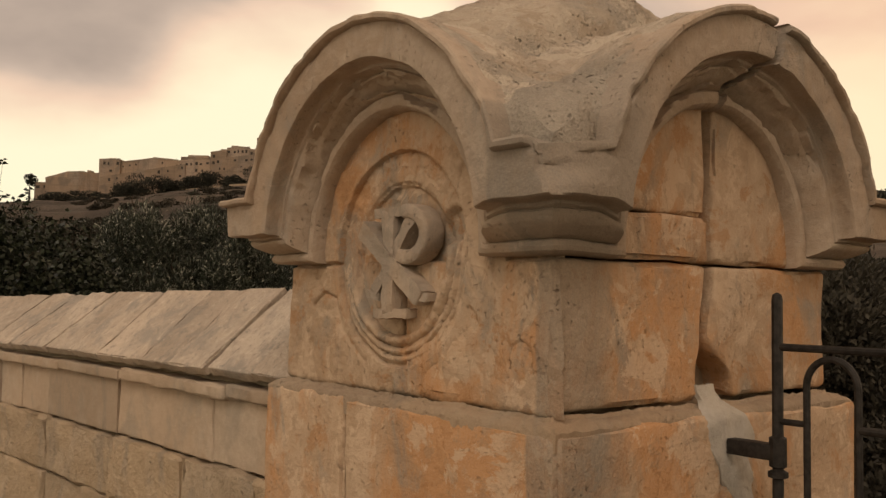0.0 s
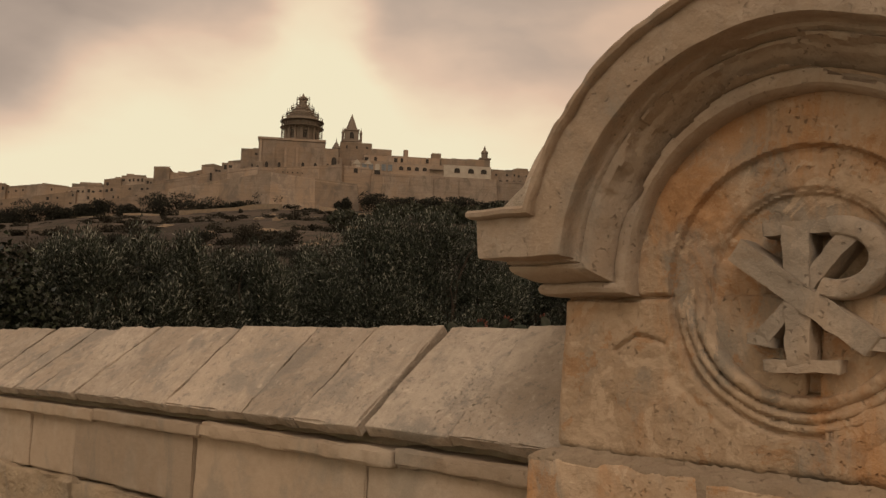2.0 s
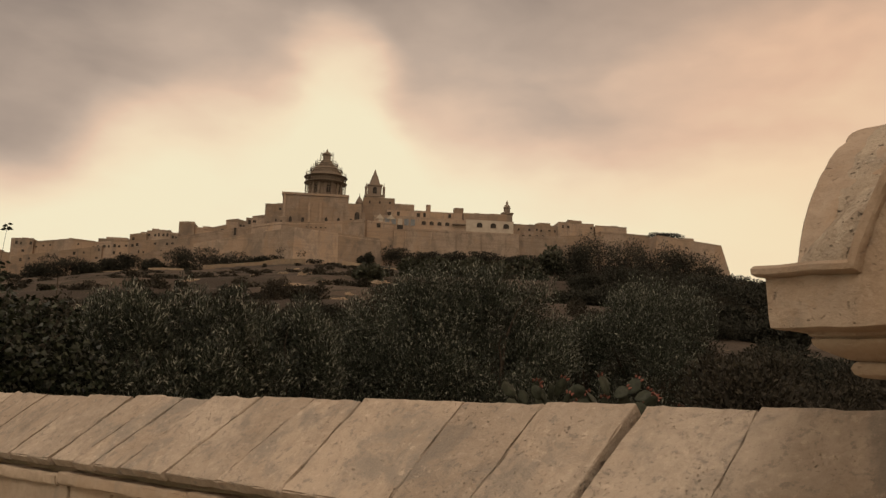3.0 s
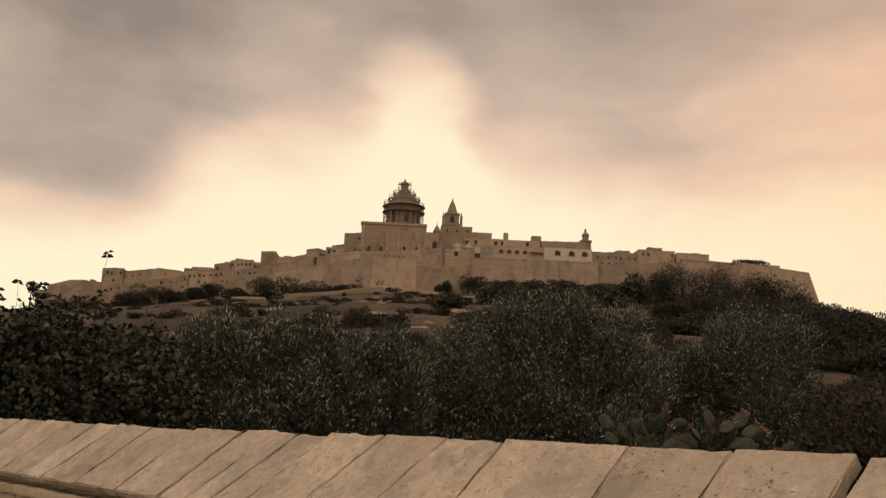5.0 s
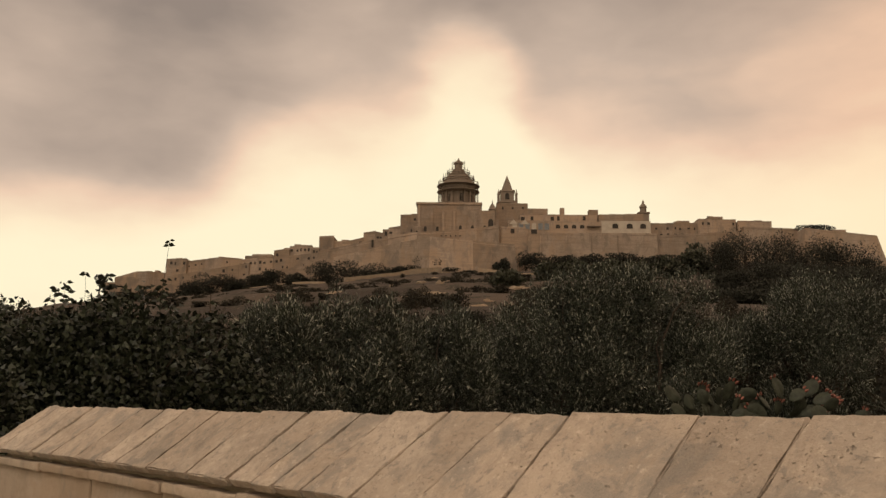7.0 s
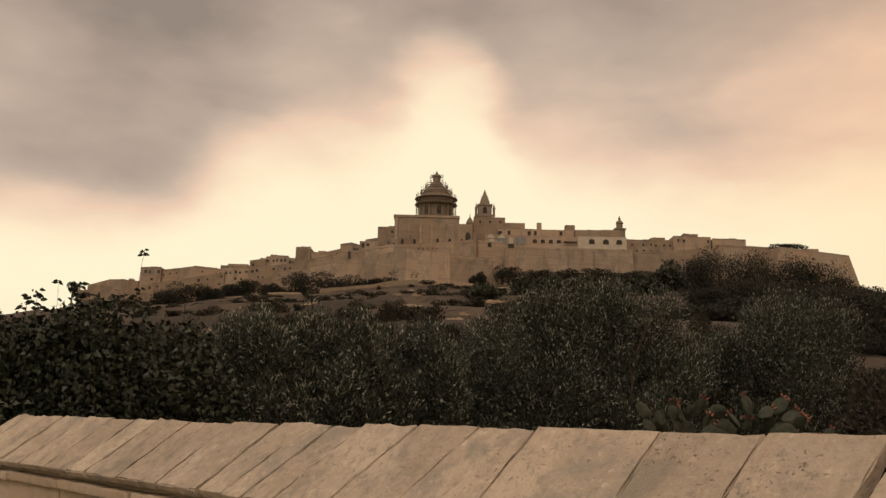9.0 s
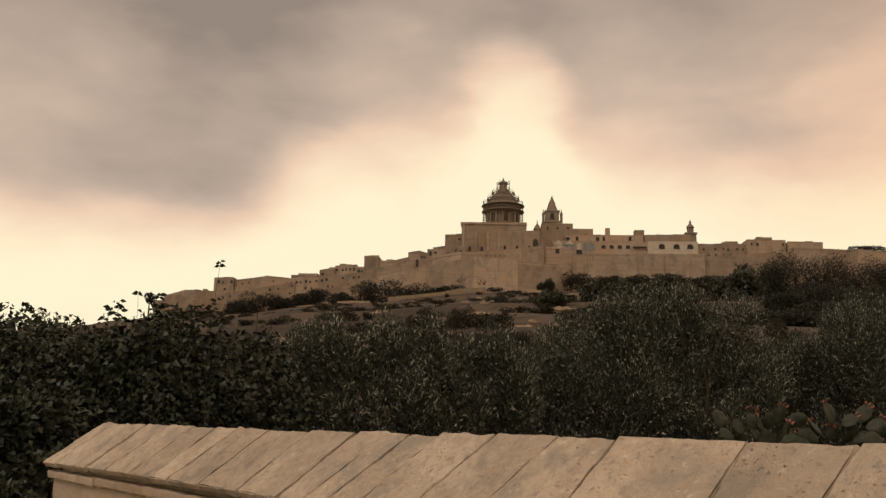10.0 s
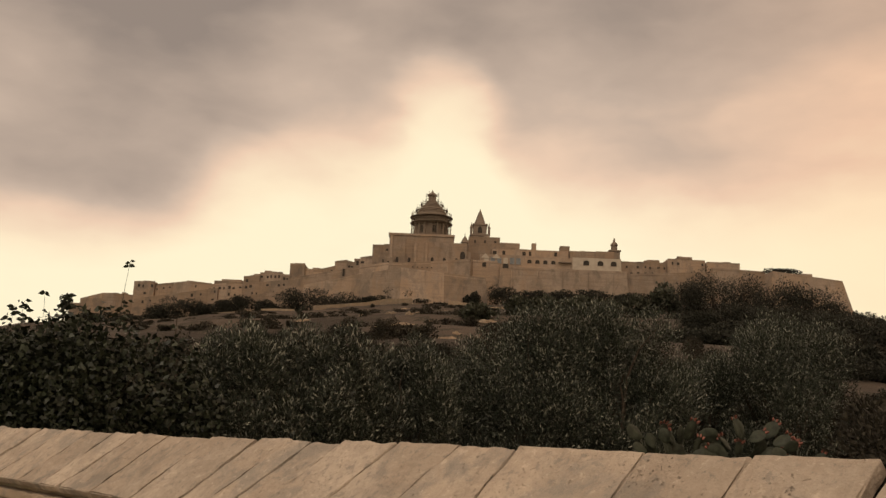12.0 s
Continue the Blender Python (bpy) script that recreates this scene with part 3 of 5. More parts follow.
# plinth: sloping mortar bed, then large blocks
verts, faces = [], []
ring_levels = ((-0.02, 0.004), (0.08, -0.004), (0.22, -0.005), (0.38, -0.007), (0.55, -0.010), (0.72, -0.015), (0.88, -0.026), (0.80, -0.07))
sd = 150
for share, dz in ring_levels:
    for s in range(4 * sd):
        e, q = divmod(s, sd)
        q = -1 + 2 * q / sd
        x, y = ((q, -1), (1, q), (-q, 1), (-1, -q))[e]
        west, south, east_, north = (SHAFT + (p_ - SHAFT) * share for p_ in (PL_W, PL_S, PL_E, PL_N))
        p = Vector((x * (east_ if x > 0 else west), y * (north if y > 0 else south), Z_PLINTH + dz))
        verts.append(p + Vector((x * 0.3, y * 0.3, 0.7)) * (0.010 * wobble(p, 9, 80) + 0.005 * wobble(p, 30, 81) + 0.006 * wobble(p, 80, 83)))
m4 = 4 * sd
for i in range(len(ring_levels) - 1):
    for s in range(m4):
        faces.append((i * m4 + s, (i + 1) * m4 + s, (i + 1) * m4 + (s + 1) % m4, i * m4 + (s + 1) % m4))
part("mortar_bed", mesh_of("mortar_bed", verts, faces, M_MORTAR), pillar, "crumbling sloped mortar bed")
Z1 = Z_PLINTH - 0.018
for x0, x1, y0, y1, z0, z1, seed in (
        (-PL_W, -0.205, -PL_S, 0.0, 0.86, Z1, 90), (-0.198, PL_E, -PL_S + 0.004, -0.02, 0.86, Z1 - 0.004, 91),
        (0.02, PL_E, -0.012, PL_N, 0.86, Z1 - 0.010, 92), (-PL_W, 0.012, 0.008, PL_N, 0.86, Z1, 93),
        (-PL_W, 0.15, -PL_S, -0.02, 0.44, 0.852, 94), (0.158, PL_E, -PL_S, -0.02, 0.44, 0.852, 95), (-PL_W, PL_E, -0.012, PL_N, 0.44, 0.852, 96),
        (-PL_W - 0.03, PL_E + 0.03, -PL_S - 0.03, PL_N + 0.03, -0.25, 0.432, 97)):
    block("plinth_block", (x0, y0, z0), (x1, y1, z1), M_SHAFT, pillar, r=0.014, res=0.045, amp=0.009, freq=5, seed=seed, chip=0.02)

# cement smeared over the joint at the gate hinge
verts, faces = [], []
NA, NB = 14, 22
for i in range(NB + 1):
    t = i / NB
    z = 1.375 - 0.42 * t
    mid = -0.03 + 0.15 * t
    half = (0.03 + 0.085 * ease(t, 0.08, 0.22)) * (1 - 0.75 * ease(t, 0.2, 1.0))
    for j in range(NA + 1):
        q = -1 + 2 * j / NA
        y = mid + half * q + 0.02 * wobble((t * 3, q, 0), 2, 5)
        base = SHAFT + (PL_E - SHAFT) * ease(1.36 - z, 0.0, 0.07)
        x = base - 0.012 + 0.024 * max(0.0, 1 - q * q) ** 0.4 + 0.007 * wobble((y, z, 0), 22, 6) + 0.004 * wobble((y, z, 0), 60, 8)
        verts.append((x, y, z))
for i in range(NB):
    for j in range(NA):
        a = i * (NA + 1) + j
        faces.append((a, a + NA + 1, a + NA + 2, a + 1))
part("cement_patch", mesh_of("cement_patch", verts, faces, M_CEMENT), pillar, "rough grey cement repair")

# iron gate, hung beside the pillar, seen from its hinge end
gate = thing("iron_gate", "black wrought-iron bar gate hung on a stone pillar", "gate", at=(-1.19, 1.96, 0))


def bar(name, points, radius, parent=gate, label="", sides=10):
    v, f = tube_data(points, radius, sides)
    return part(name, outward(mesh_of(name, v, f, M_IRON)), parent, label)


bar("hinge_post", [(0, 0, 0.05), (0, 0, 1.59), (0, 0, 1.603), (0, 0, 1.608)], [0.0135, 0.0135, 0.011, 0.003])
bar("collar", [(0, 0, 1.19), (0, 0, 1.195), (0, 0, 1.262), (0, 0, 1.267)], [0.012, 0.021, 0.021, 0.012])
bar("collar", [(0, 0, 1.165), (0, 0, 1.17), (0, 0, 1.182), (0, 0, 1.187)], [0.012, 0.024, 0.024, 0.012])
block("hinge_bracket", (-0.13, -0.018, 1.208), (0.0, 0.018, 1.246), M_IRON, gate, r=0.004, res=0.05, amp=0.001)
bar("top_rail", [(0, 0, 1.478), (0.9, 0, 1.478)], 0.0095)
bar("middle_rail", [(0.20, 0, 1.303), (0.9, 0, 1.303)], 0.0095)
bar("short_rail", [(0.0, 0, 1.302), (0.075, 0, 1.302)], 0.008)
bar("bottom_rail", [(0.0, 0, 0.30), (0.9, 0, 0.30)], 0.011)
bar("arched_bar", [(0.074, 0, 0.3), (0.074, 0, 1.38)] + [(0.135 - 0.061 * math.cos(a * math.pi / 16), 0, 1.39 + 0.066 * math.sin(a * math.pi / 16)) for a in range(0, 17)] + [(0.196, 0, 1.30), (0.196, 0, 0.3)], 0.0085)
for x in (0.33, 0.46, 0.59, 0.72, 0.85):
    bar("upright", [(x, 0, 0.30), (x, 0, 1.478)], 0.0085)


# the garden wall that runs on from the pillar
wall = thing("wall_garden", "low limestone boundary wall with sloping coping slabs", kind="structure")


def wall_y(x):
    t = -3.0 - x
    return 1.50 - 0.022 * t - 0.0115 * t * t


def wall_frame(x):
    """A point of the wall's lower coping edge and the directions along, into and up."""
    e = 0.01
    along = Vector((e, wall_y(x + e) - wall_y(x), 0)).normalized()
    return Vector((x, wall_y(x), 0)), along, Vector((-along.y, along.x, 0))


def low_z(x):
    return 1.285 + 0.0075 * (x + 3)


def ridge_z(x):
    return 1.598 + 0.0122 * (x + 3.5)


def laid(data, x, shift=(0, 0, 0)):
    """Lays a piece built along +x, into +y, at x on the wall."""
    o, along, into = wall_frame(x)
    return [o + along * (p[0] + shift[0]) + into * (p[1] + shift[1]) + Vector((0, 0, p[2] + shift[2])) for p in data[0]], data[1]


rng = random.Random(5)
# joints between the slabs: at the lower edge and at the ridge
JOINTS = [(-9.66, -9.42), (-9.40, -9.24), (-9.10, -9.00), (-8.82, -8.66), (-8.49, -8.31), (-8.11, -7.935), (-7.77, -7.62), (-7.53, -7.34), (-7.13, -6.98), (-6.68, -6.55), (-6.26, -6.13), (-6.03, -5.855),
          (-5.855, -5.675), (-5.625, -5.46), (-5.287, -5.125), (-4.92, -4.785), (-4.535, -4.51), (-4.026, -4.01), (-3.72, -3.68), (-3.395, -3.345), (-3.024, -3.0), (-2.44, -2.42)]
DEEP = 0.34
for k, ((a, a_top), (b, b_top)) in enumerate(zip(JOINTS, JOINTS[1:])):
    gl, gr = (0.012 if abs(e + 3.395) < 0.01 else 0.0035 if e > -5.5 else 0.0065 + 0.005 * rng.random() for e in (a, b))
    mid, L = (a + b) / 2, b - a
    rise = ridge_z(mid) - low_z(mid) + rng.uniform(-0.006, 0.004)
    slope = math.atan2(rise, DEEP)
    run = math.hypot(rise, DEEP) + rng.uniform(-0.009, 0.009)
    v, f = block_data((-L / 2 + gl, 0, -0.046), (L / 2 - gr, run, 0.0), r=0.0045, res=0.026, amp=0.008, freq=10, seed=100 + k * 3.7, chip=0.022)
    for p in v:
        t = p.x / L + 0.5
        p.x += ((a_top - a) * (1 - t) + (b_top - b) * t) * p.y / run
    tilt = Matrix.Rotation(slope, 4, "X") @ Matrix.Rotation(rng.uniform(-0.003, 0.003), 4, "Y") @ Matrix.Rotation(rng.uniform(-0.005, 0.005), 4, "Z")
    lift = rng.uniform(-0.002, 0.002)
    v, f = laid(moved((v, f), tilt), mid, (0, rng.uniform(-0.012, 0.008), low_z(mid) + 0.012 + lift))
    part("coping_slab", mesh_of("coping_slab", v, f, M_COPING), wall)

# string course under the slabs
x = -9.62
k = 0
while x < -2.70:
    L = rng.uniform(0.65, 1.15)
    b = min(x + L, -2.60)
    mid = (x + b) / 2
    zt = low_z(mid) - 0.046
    v, f = block_data((-(b - x) / 2 + 0.003, 0, -0.056), ((b - x) / 2 - 0.003, 0.22, 0.0), r=0.010, res=0.03, amp=0.007, freq=8, seed=200 + k * 2.3, chip=0.02)
    v, f = laid((v, f), mid, (0, 0.022 + rng.uniform(-0.006, 0.006), zt + rng.uniform(-0.018, 0.0)))
    part("string_stone", mesh_of("string_stone", v, f, M_PANEL), wall)
    x, k = b, k + 1
# upright facing stones
EDGES = [-9.58, -8.42, -7.96, -7.02, -6.15, -5.78, -5.35, -4.40, -3.42, -2.57]
for x, b in zip(EDGES, EDGES[1:]):
    mid = (x + b) / 2
    zt = low_z(mid) - 0.104
    v, f = block_data((-(b - x) / 2 + 0.004, 0, -0.262), ((b - x) / 2 - 0.004, 0.2, 0.0), r=0.006, res=0.03, amp=0.006, freq=6, seed=300 + k * 2.3, chip=0.016)
    v, f = laid((v, f), mid, (0, 0.055 + rng.uniform(-0.008, 0.008), zt))
    part("facing_stone", mesh_of("facing_stone", v, f, M_PANEL), wall)
    k += 1
# rough courses below, standing a little proud
for row, (zt, h) in enumerate(((0.368, 0.29), (0.668, 0.30), (0.978, 0.42))):
    x = -9.60 + 0.13 * row
    while x < -2.62:
        L = rng.uniform(0.55, 1.05)
        b = min(x + L, -2.56)
        mid = (x + b) / 2
        v, f = block_data((-(b - x) / 2 + 0.002, 0, -h), ((b - x) / 2 - 0.002, 0.25, 0.0), r=0.014, res=0.045, amp=0.020, freq=6, seed=400 + k * 1.7, chip=0.03)
        v, f = laid((v, f), mid, (0, 0.025 + rng.uniform(-0.015, 0.015), low_z(mid) - zt + rng.uniform(-0.01, 0.006)))
        part("rubble_stone", mesh_of("rubble_stone", v, f, M_RUBBLE), wall)
        x, k = b, k + 1
# mortar core
SECTION = [(0.10, -1.5), (0.13, -0.10), (0.12, -0.045), (0.12, 0.01), (0.33, 0.20), (0.40, 0.215), (0.62, 0.0), (0.62, -1.5)]
verts, faces = [], []
xs = [-9.56 + 0.12 * i for i in range(60)]
for x in xs:
    o, along, into = wall_frame(x)
    for q, z in SECTION:
        p = o + into * q + Vector((0, 0, low_z(x) + z))
        p += (into * wobble(p, 9, 33) + Vector((0, 0, 0.4 * wobble(p, 12, 37)))) * 0.012
        verts.append(p)
ns = len(SECTION)
for i in range(len(xs) - 1):
    for j in range(ns - 1):
        faces.append((i * ns + j, (i + 1) * ns + j, (i + 1) * ns + j + 1, i * ns + j + 1))
faces += [tuple(range(ns)), tuple((len(xs) - 1) * ns + j for j in range(ns))[::-1]]
part("mortar_core", outward(mesh_of("mortar_core", verts, faces, M_MORTAR, smooth=False)), wall)


# the hill, the town and the plants: laid out from a point by the wall, y towards the town
FAR = pose(-2.32, -0.28, 0, 0, 0, VIEW)
EYE_Z = 1.655


def far_thing(name, label, category="", group="", kind=""):
    ob = new(name)
    ob.matrix_basis = FAR
    return tagged(ob, label, category, group, kind)


def crest(q):
    """How steeply the hill rises, seen from the wall, by the sideways share q = x / y."""
    pts = ((-3.0, 0.0), (-1.2, 0.03), (-0.60, 0.085), (-0.39, 0.104), (-0.18, 0.1255), (0.0, 0.140), (0.33, 0.155), (0.47, 0.145), (0.60, 0.128), (1.2, 0.05), (3.0, 0.0))
    if q <= pts[0][0] or q >= pts[-1][0]:
        return 0.0
    for (a, u), (b, v) in zip(pts, pts[1:]):
        if a <= q <= b:
            return u + (v - u) * ease(q, a, b)


def ground_z(x, y):
    d = math.hypot(x, y)
    if y <= 1:
        return 0.0
    s = crest(x / y)
    yy = min(y, 415.0)
    z = s * max(0.0, yy - 18.0) + (EYE_Z * s / 0.14 if y > 18 else 0.0) * ease(y, 18, 60)
    z -= 0.03 * max(0.0, y - 415)
    rough = ease(d, 20, 90) * (1 - ease(y, 360, 395))
    z += rough * (1.6 * wobble((x, y, 0), 0.022, 3) + 0.5 * wobble((x, y, 0), 0.09, 5))
    # terraces
    z += rough * 0.9 * (ease((z / 4.0) % 1.0, 0.35, 0.65) - (z / 4.0) % 1.0) * 1.6
    return max(z, 0.0) if y < 415 else z


radii = [0.0, 4.0, 8.0, 12.0, 16.0, 20.0, 24.0]
while radii[-1] < 460:
    radii.append(radii[-1] * 1.022 + 0.2)
radii += [520, 620, 800, 1100, 1600, 2400, 3600]
angles = [-46 + 0.4 * i for i in range(231)] + [46 + (314 - 46) * i / 40 for i in range(1, 40)]
na = len(angles)
verts, faces = [], []
for r in radii:
    for a in angles:
        x, y = r * math.sin(radians(a)), r * math.cos(radians(a))
        verts.append((x, y, ground_z(x, y)))
for i in range(len(radii) - 1):
    for j in range(na):
        j2 = (j + 1) % na
        faces.append((i * na + j, i * na + j2, (i + 1) * na + j2, (i + 1) * na + j))
ground = new("ground", mesh_of("ground", verts, faces, M_SOIL))
ground.matrix_basis = FAR
tagged(ground, "dry brown terraced hillside soil", kind="structure")


def box_data(x0, x1, y0, y1, z0, z1, batter=0.0):
    v = [(x0 - batter, y0 - batter, z0), (x1 + batter, y0 - batter, z0), (x1 + batter, y1, z0), (x0 - batter, y1, z0), (x0, y0, z1), (x1, y0, z1), (x1, y1, z1), (x0, y1, z1)]
    return v, [(0, 3, 2, 1), (4, 5, 6, 7), (0, 1, 5, 4), (1, 2, 6, 5), (2, 3, 7, 6), (3, 0, 4, 7)]


def far_part(name, data, mat, parent, label="", smooth=False):
    return part(name, mesh_of(name, data[0], data[1], mat, smooth), parent, label)


def window_at(x, y, z, wide, high, parent, mat=None, arched=False):
    """A window: dark opening behind a stone sill."""
    if arched:
        pts = [(-wide / 2, 0), (wide / 2, 0), (wide / 2, high * 0.6)] + [(wide / 2 * math.cos(t * math.pi / 6), high * 0.6 + high * 0.4 * math.sin(t * math.pi / 6)) for t in range(1, 6)] + [(-wide / 2, high * 0.6)]
    else:
        pts = [(-wide / 2, 0), (wide / 2, 0), (wide / 2, high), (-wide / 2, high)]
    nv = len(pts)
    v = [(x + px, y - 0.06, z + pz) for px, pz in pts] + [(x + px, y + 0.3, z + pz) for px, pz in pts]
    f = [tuple(range(nv))] + [(i, i + nv, (i + 1) % nv + nv, (i + 1) % nv) for i in range(nv)]
    win = far_part("window", (v, f), mat or M_GLASS_DARK, parent)
    far_part("sill", box_data(x - wide * 0.58, x + wide * 0.58, y - 0.14, y + 0.05, z - 0.16, z - 0.02), M_TOWN, win)
    return win


trng = random.Random(11)


def prism_data(plan, tops, foot, batter=0.0):
    """A wall block over a plan (x, y), counter-clockwise from the front left, with a top height for each corner and a spreading foot."""
    cx, cy = sum(p[0] for p in plan) / len(plan), sum(p[1] for p in plan) / len(plan)
    v = []
    for (x, y) in plan:
        d = Vector((x - cx, y - cy)).normalized() * batter
        v.append((x + d.x, y + d.y, foot))
    v += [(x, y, z) for (x, y), z in zip(plan, tops)]
    c = len(plan)
    return v, [tuple(range(c))[::-1], tuple(range(c, 2 * c))] + [(i, (i + 1) % c, (i + 1) % c + c, i + c) for i in range(c)]


def house(x0, x1, z0, z1, y=400.0, deep=16.0, rows=0, cols=0, parapet=True, mat=None, label="", lean=0.0, win=(0.75, 1.2), turn=0.0, skip=0.38):
    """A flat-roofed house; turn sets its right front corner further back."""
    h = far_thing("house", label or "flat-roofed pale limestone town house", "house", "houses of the hill town")
    far_part("wall", prism_data([(x0, y), (x1, y + turn), (x1, y + turn + deep), (x0, y + deep)], [z1, z1 + lean, z1 + lean, z1], z0), mat or M_TOWN, h)
    if parapet:
        cuts = sorted([0.0, 1.0] + [trng.uniform(0.2, 0.8) for _ in range(int((x1 - x0) / 7))])
        for a, b in zip(cuts, cuts[1:]):
            up_ = trng.uniform(0.05, 0.55)
            ya, yb, za, zb = (y + turn * a, y + turn * b, z1 + lean * a - 0.05, z1 + lean * b - 0.05)
            xa, xb = x0 + (x1 - x0) * a, x0 + (x1 - x0) * b
            far_part("parapet", prism_data([(xa, ya - 0.05), (xb, yb - 0.05), (xb, yb + 0.4), (xa, ya + 0.4)], [za + up_, zb + up_, zb + up_, za + up_], min(za, zb) - 0.2), mat or M_TOWN, h)
        if trng.random() < 0.7 and x1 - x0 > 6:
            rx_ = x0 + (x1 - x0) * trng.uniform(0.15, 0.6)
            far_part("roof_room", box_data(rx_, rx_ + trng.uniform(1.5, 3.5), y + 3, y + 7, z1 - 0.5, z1 + max(lean, 0) * 0.6 + trng.uniform(0.6, 1.4)), mat or M_TOWN, h)
    for r in range(rows):
        for c in range(cols):
            if trng.random() < skip:
                continue
            k = (c + 0.5 + trng.uniform(-0.25, 0.25)) / cols
            wx = x0 + (x1 - x0) * k
            wz = z1 - 2.5 - r * 3.2 + lean * k + trng.uniform(-0.3, 0.3)
            window_at(wx, y + turn * k, wz, win[0] * trng.uniform(0.8, 1.5), win[1] * trng.uniform(0.7, 1.2), h)
    return h


# houses along the western rampart, climbing towards the cathedral
house(-163.5, -157.6, 40, 50.2, 403, deep=8, rows=1, cols=2, win=(1.4, 1.5), skip=0.0)
house(-158, -148, 40, 52.0, 401, deep=10, lean=2.6, turn=-1.5)
house(-148, -142.6, 40, 54.7, 399.5, deep=10, turn=-1.0)
house(-142.6, -133, 40, 54.9, 398.6, turn=5, deep=8)
house(-135.2, -126, 42, 60.8, 402, rows=2, cols=3, lean=0.5, skip=0.2)
house(-126, -111.8, 44, 60.3, 403.5, rows=1, cols=5, lean=1.9, win=(0.7, 0.9))
house(-111.8, -98, 44, 62.3, 403.5, rows=2, cols=6, lean=-1.0, win=(0.7, 0.9), turn=1.5)
house(-134, -97, 42, 53.0, 400.4, rows=2, cols=12, lean=6.4, parapet=False, skip=0.45, label="long pale limestone range stepping along the town wall")
house(-100.4, -86.2, 46, 61.0, 401.5, rows=2, cols=6, lean=1.4, skip=0.15)
house(-100, -86.4, 60, 63.0, 405, deep=9, rows=1, cols=5, win=(1.8, 1.2), mat=M_TOWN_DARK, label="dark flat-roofed loggia on the rampart")
house(-97, -88, 62.6, 64.3, 406, deep=8, parapet=False, label="low flat rooftop storey of limestone")
house(-86.4, -79.3, 46, 65.2, 403, rows=3, cols=3, lean=1.2)
house(-79.4, -69.2, 46, 67.6, 404, rows=3, cols=5, lean=0.4, skip=0.25)
house(-78, -75, 67, 69.2, 407, deep=5, parapet=False, label="small rooftop room of limestone")
house(-86, -66, 46, 62.0, 401, rows=3, cols=8, lean=2.4, parapet=False, skip=0.5)
house(-69.4, -65.8, 50, 66.8, 403, rows=2, cols=2)
house(-66.2, -59.4, 50, 72.2, 405, rows=1, cols=2, lean=0.3, skip=0.6)
house(-59.5, -53, 52, 70.4, 406, lean=-0.6, deep=9)
house(-58, -45.6, 52, 68.6, 404, lean=3.2, deep=8, rows=1, cols=4, skip=0.7)
house(-45.9, -40.5, 52, 74.0, 405, lean=0.9, rows=0)
house(-40.5, -36.8, 52, 74.8, 405, lean=-0.9, rows=1, cols=2)
house(-37, -34.3, 54, 75.4, 404, rows=1, cols=1, win=(1.2, 2.0), skip=0.0)
house(-34.4, -28.6, 54, 76.4, 404, lean=0.9, rows=1, cols=2, win=(1.5, 1.4), skip=0.2)
house(-28.9, -21.2, 56, 82.4, 403, rows=1, cols=2, lean=0.2, skip=0.6)
house(-26, -19, 60, 76.6, 400.5, deep=6, rows=1, cols=2)
house(15.2, 29.9, 68, 89.8, 412, rows=1, cols=3)
house(29.9, 39.1, 68, 87.0, 411, rows=1, cols=2)
house(26, 61, 66, 83.2, 405, rows=1, cols=9, label="long limestone palace on the rampart with chimneys", win=(1.3, 1.7))
house(44.3, 46.3, 80, 86.8, 406, deep=2.5, parapet=False, label="square chimney block of limestone")
house(57.4, 61.7, 80, 86.0, 406, deep=4, parapet=False, label="square rooftop block of limestone")
house(61.6, 81.9, 66, 83.4, 404, rows=0, cols=0, label="limestone palace with plain upper storey")
house(83.1, 106.5, 60, 79.6, 406, rows=2, cols=8, win=(0.8, 1.0))
house(97, 104, 76, 81.2, 409, deep=5, rows=1, cols=2)
house(106.5, 123.7, 58, 81.4, 404, rows=1, cols=5)
house(112, 119, 78, 83.2, 408, deep=5, rows=1, cols=3)
house(124.4, 139.8, 58, 80.6, 404, rows=0)
house(165.2, 172.2, 60, 76.3, 402, rows=1, cols=3)

# white terrace fronts over the curtain wall
terrace = far_thing("terrace_house", "whitewashed terrace house with arched windows on the rampart", "house", "houses of the hill town")
far_part("wall", box_data(62, 84, 398.6, 404, 73.6, 79.4), M_WHITE, terrace)
for x in (68.2, 74.6, 80.6):
    window_at(x, 398.6, 76.0, 2.6, 2.2, terrace, arched=True)
tea = far_thing("terrace_house", "glazed terrace rooms with pale parasols above the rampart", "house", "houses of the hill town")
far_part("wall", box_data(20, 38, 398.8, 404, 73.5, 79.4), M_TOWN, tea)
for k in range(6):
    window_at(23 + 2.9 * k, 398.8, 75.2, 2.0, 2.9, tea, M_BLUEGLASS if k % 3 else M_WHITE)
for k in range(2):
    far_part("gable", ([(20.5 + 5 * k, 398.5, 77.6), (24.5 + 5 * k, 398.5, 77.6), (22.5 + 5 * k, 398.5, 79.8), (20.5 + 5 * k, 400, 77.6), (24.5 + 5 * k, 400, 77.6), (22.5 + 5 * k, 400, 79.8)], [(0, 1, 2), (0, 2, 5, 3), (1, 4, 5, 2)]), M_WHITE, tea)
arcade = far_thing("terrace_house", "limestone terrace range with a row of small arched openings", "house", "houses of the hill town")
far_part("wall", box_data(38, 62, 398.8, 404, 72.5, 79.0), M_TOWN, arcade)
for k in range(4):
    window_at(42.5 + 3.6 * k, 398.8, 75.9, 1.9, 1.7, arcade, arched=True)
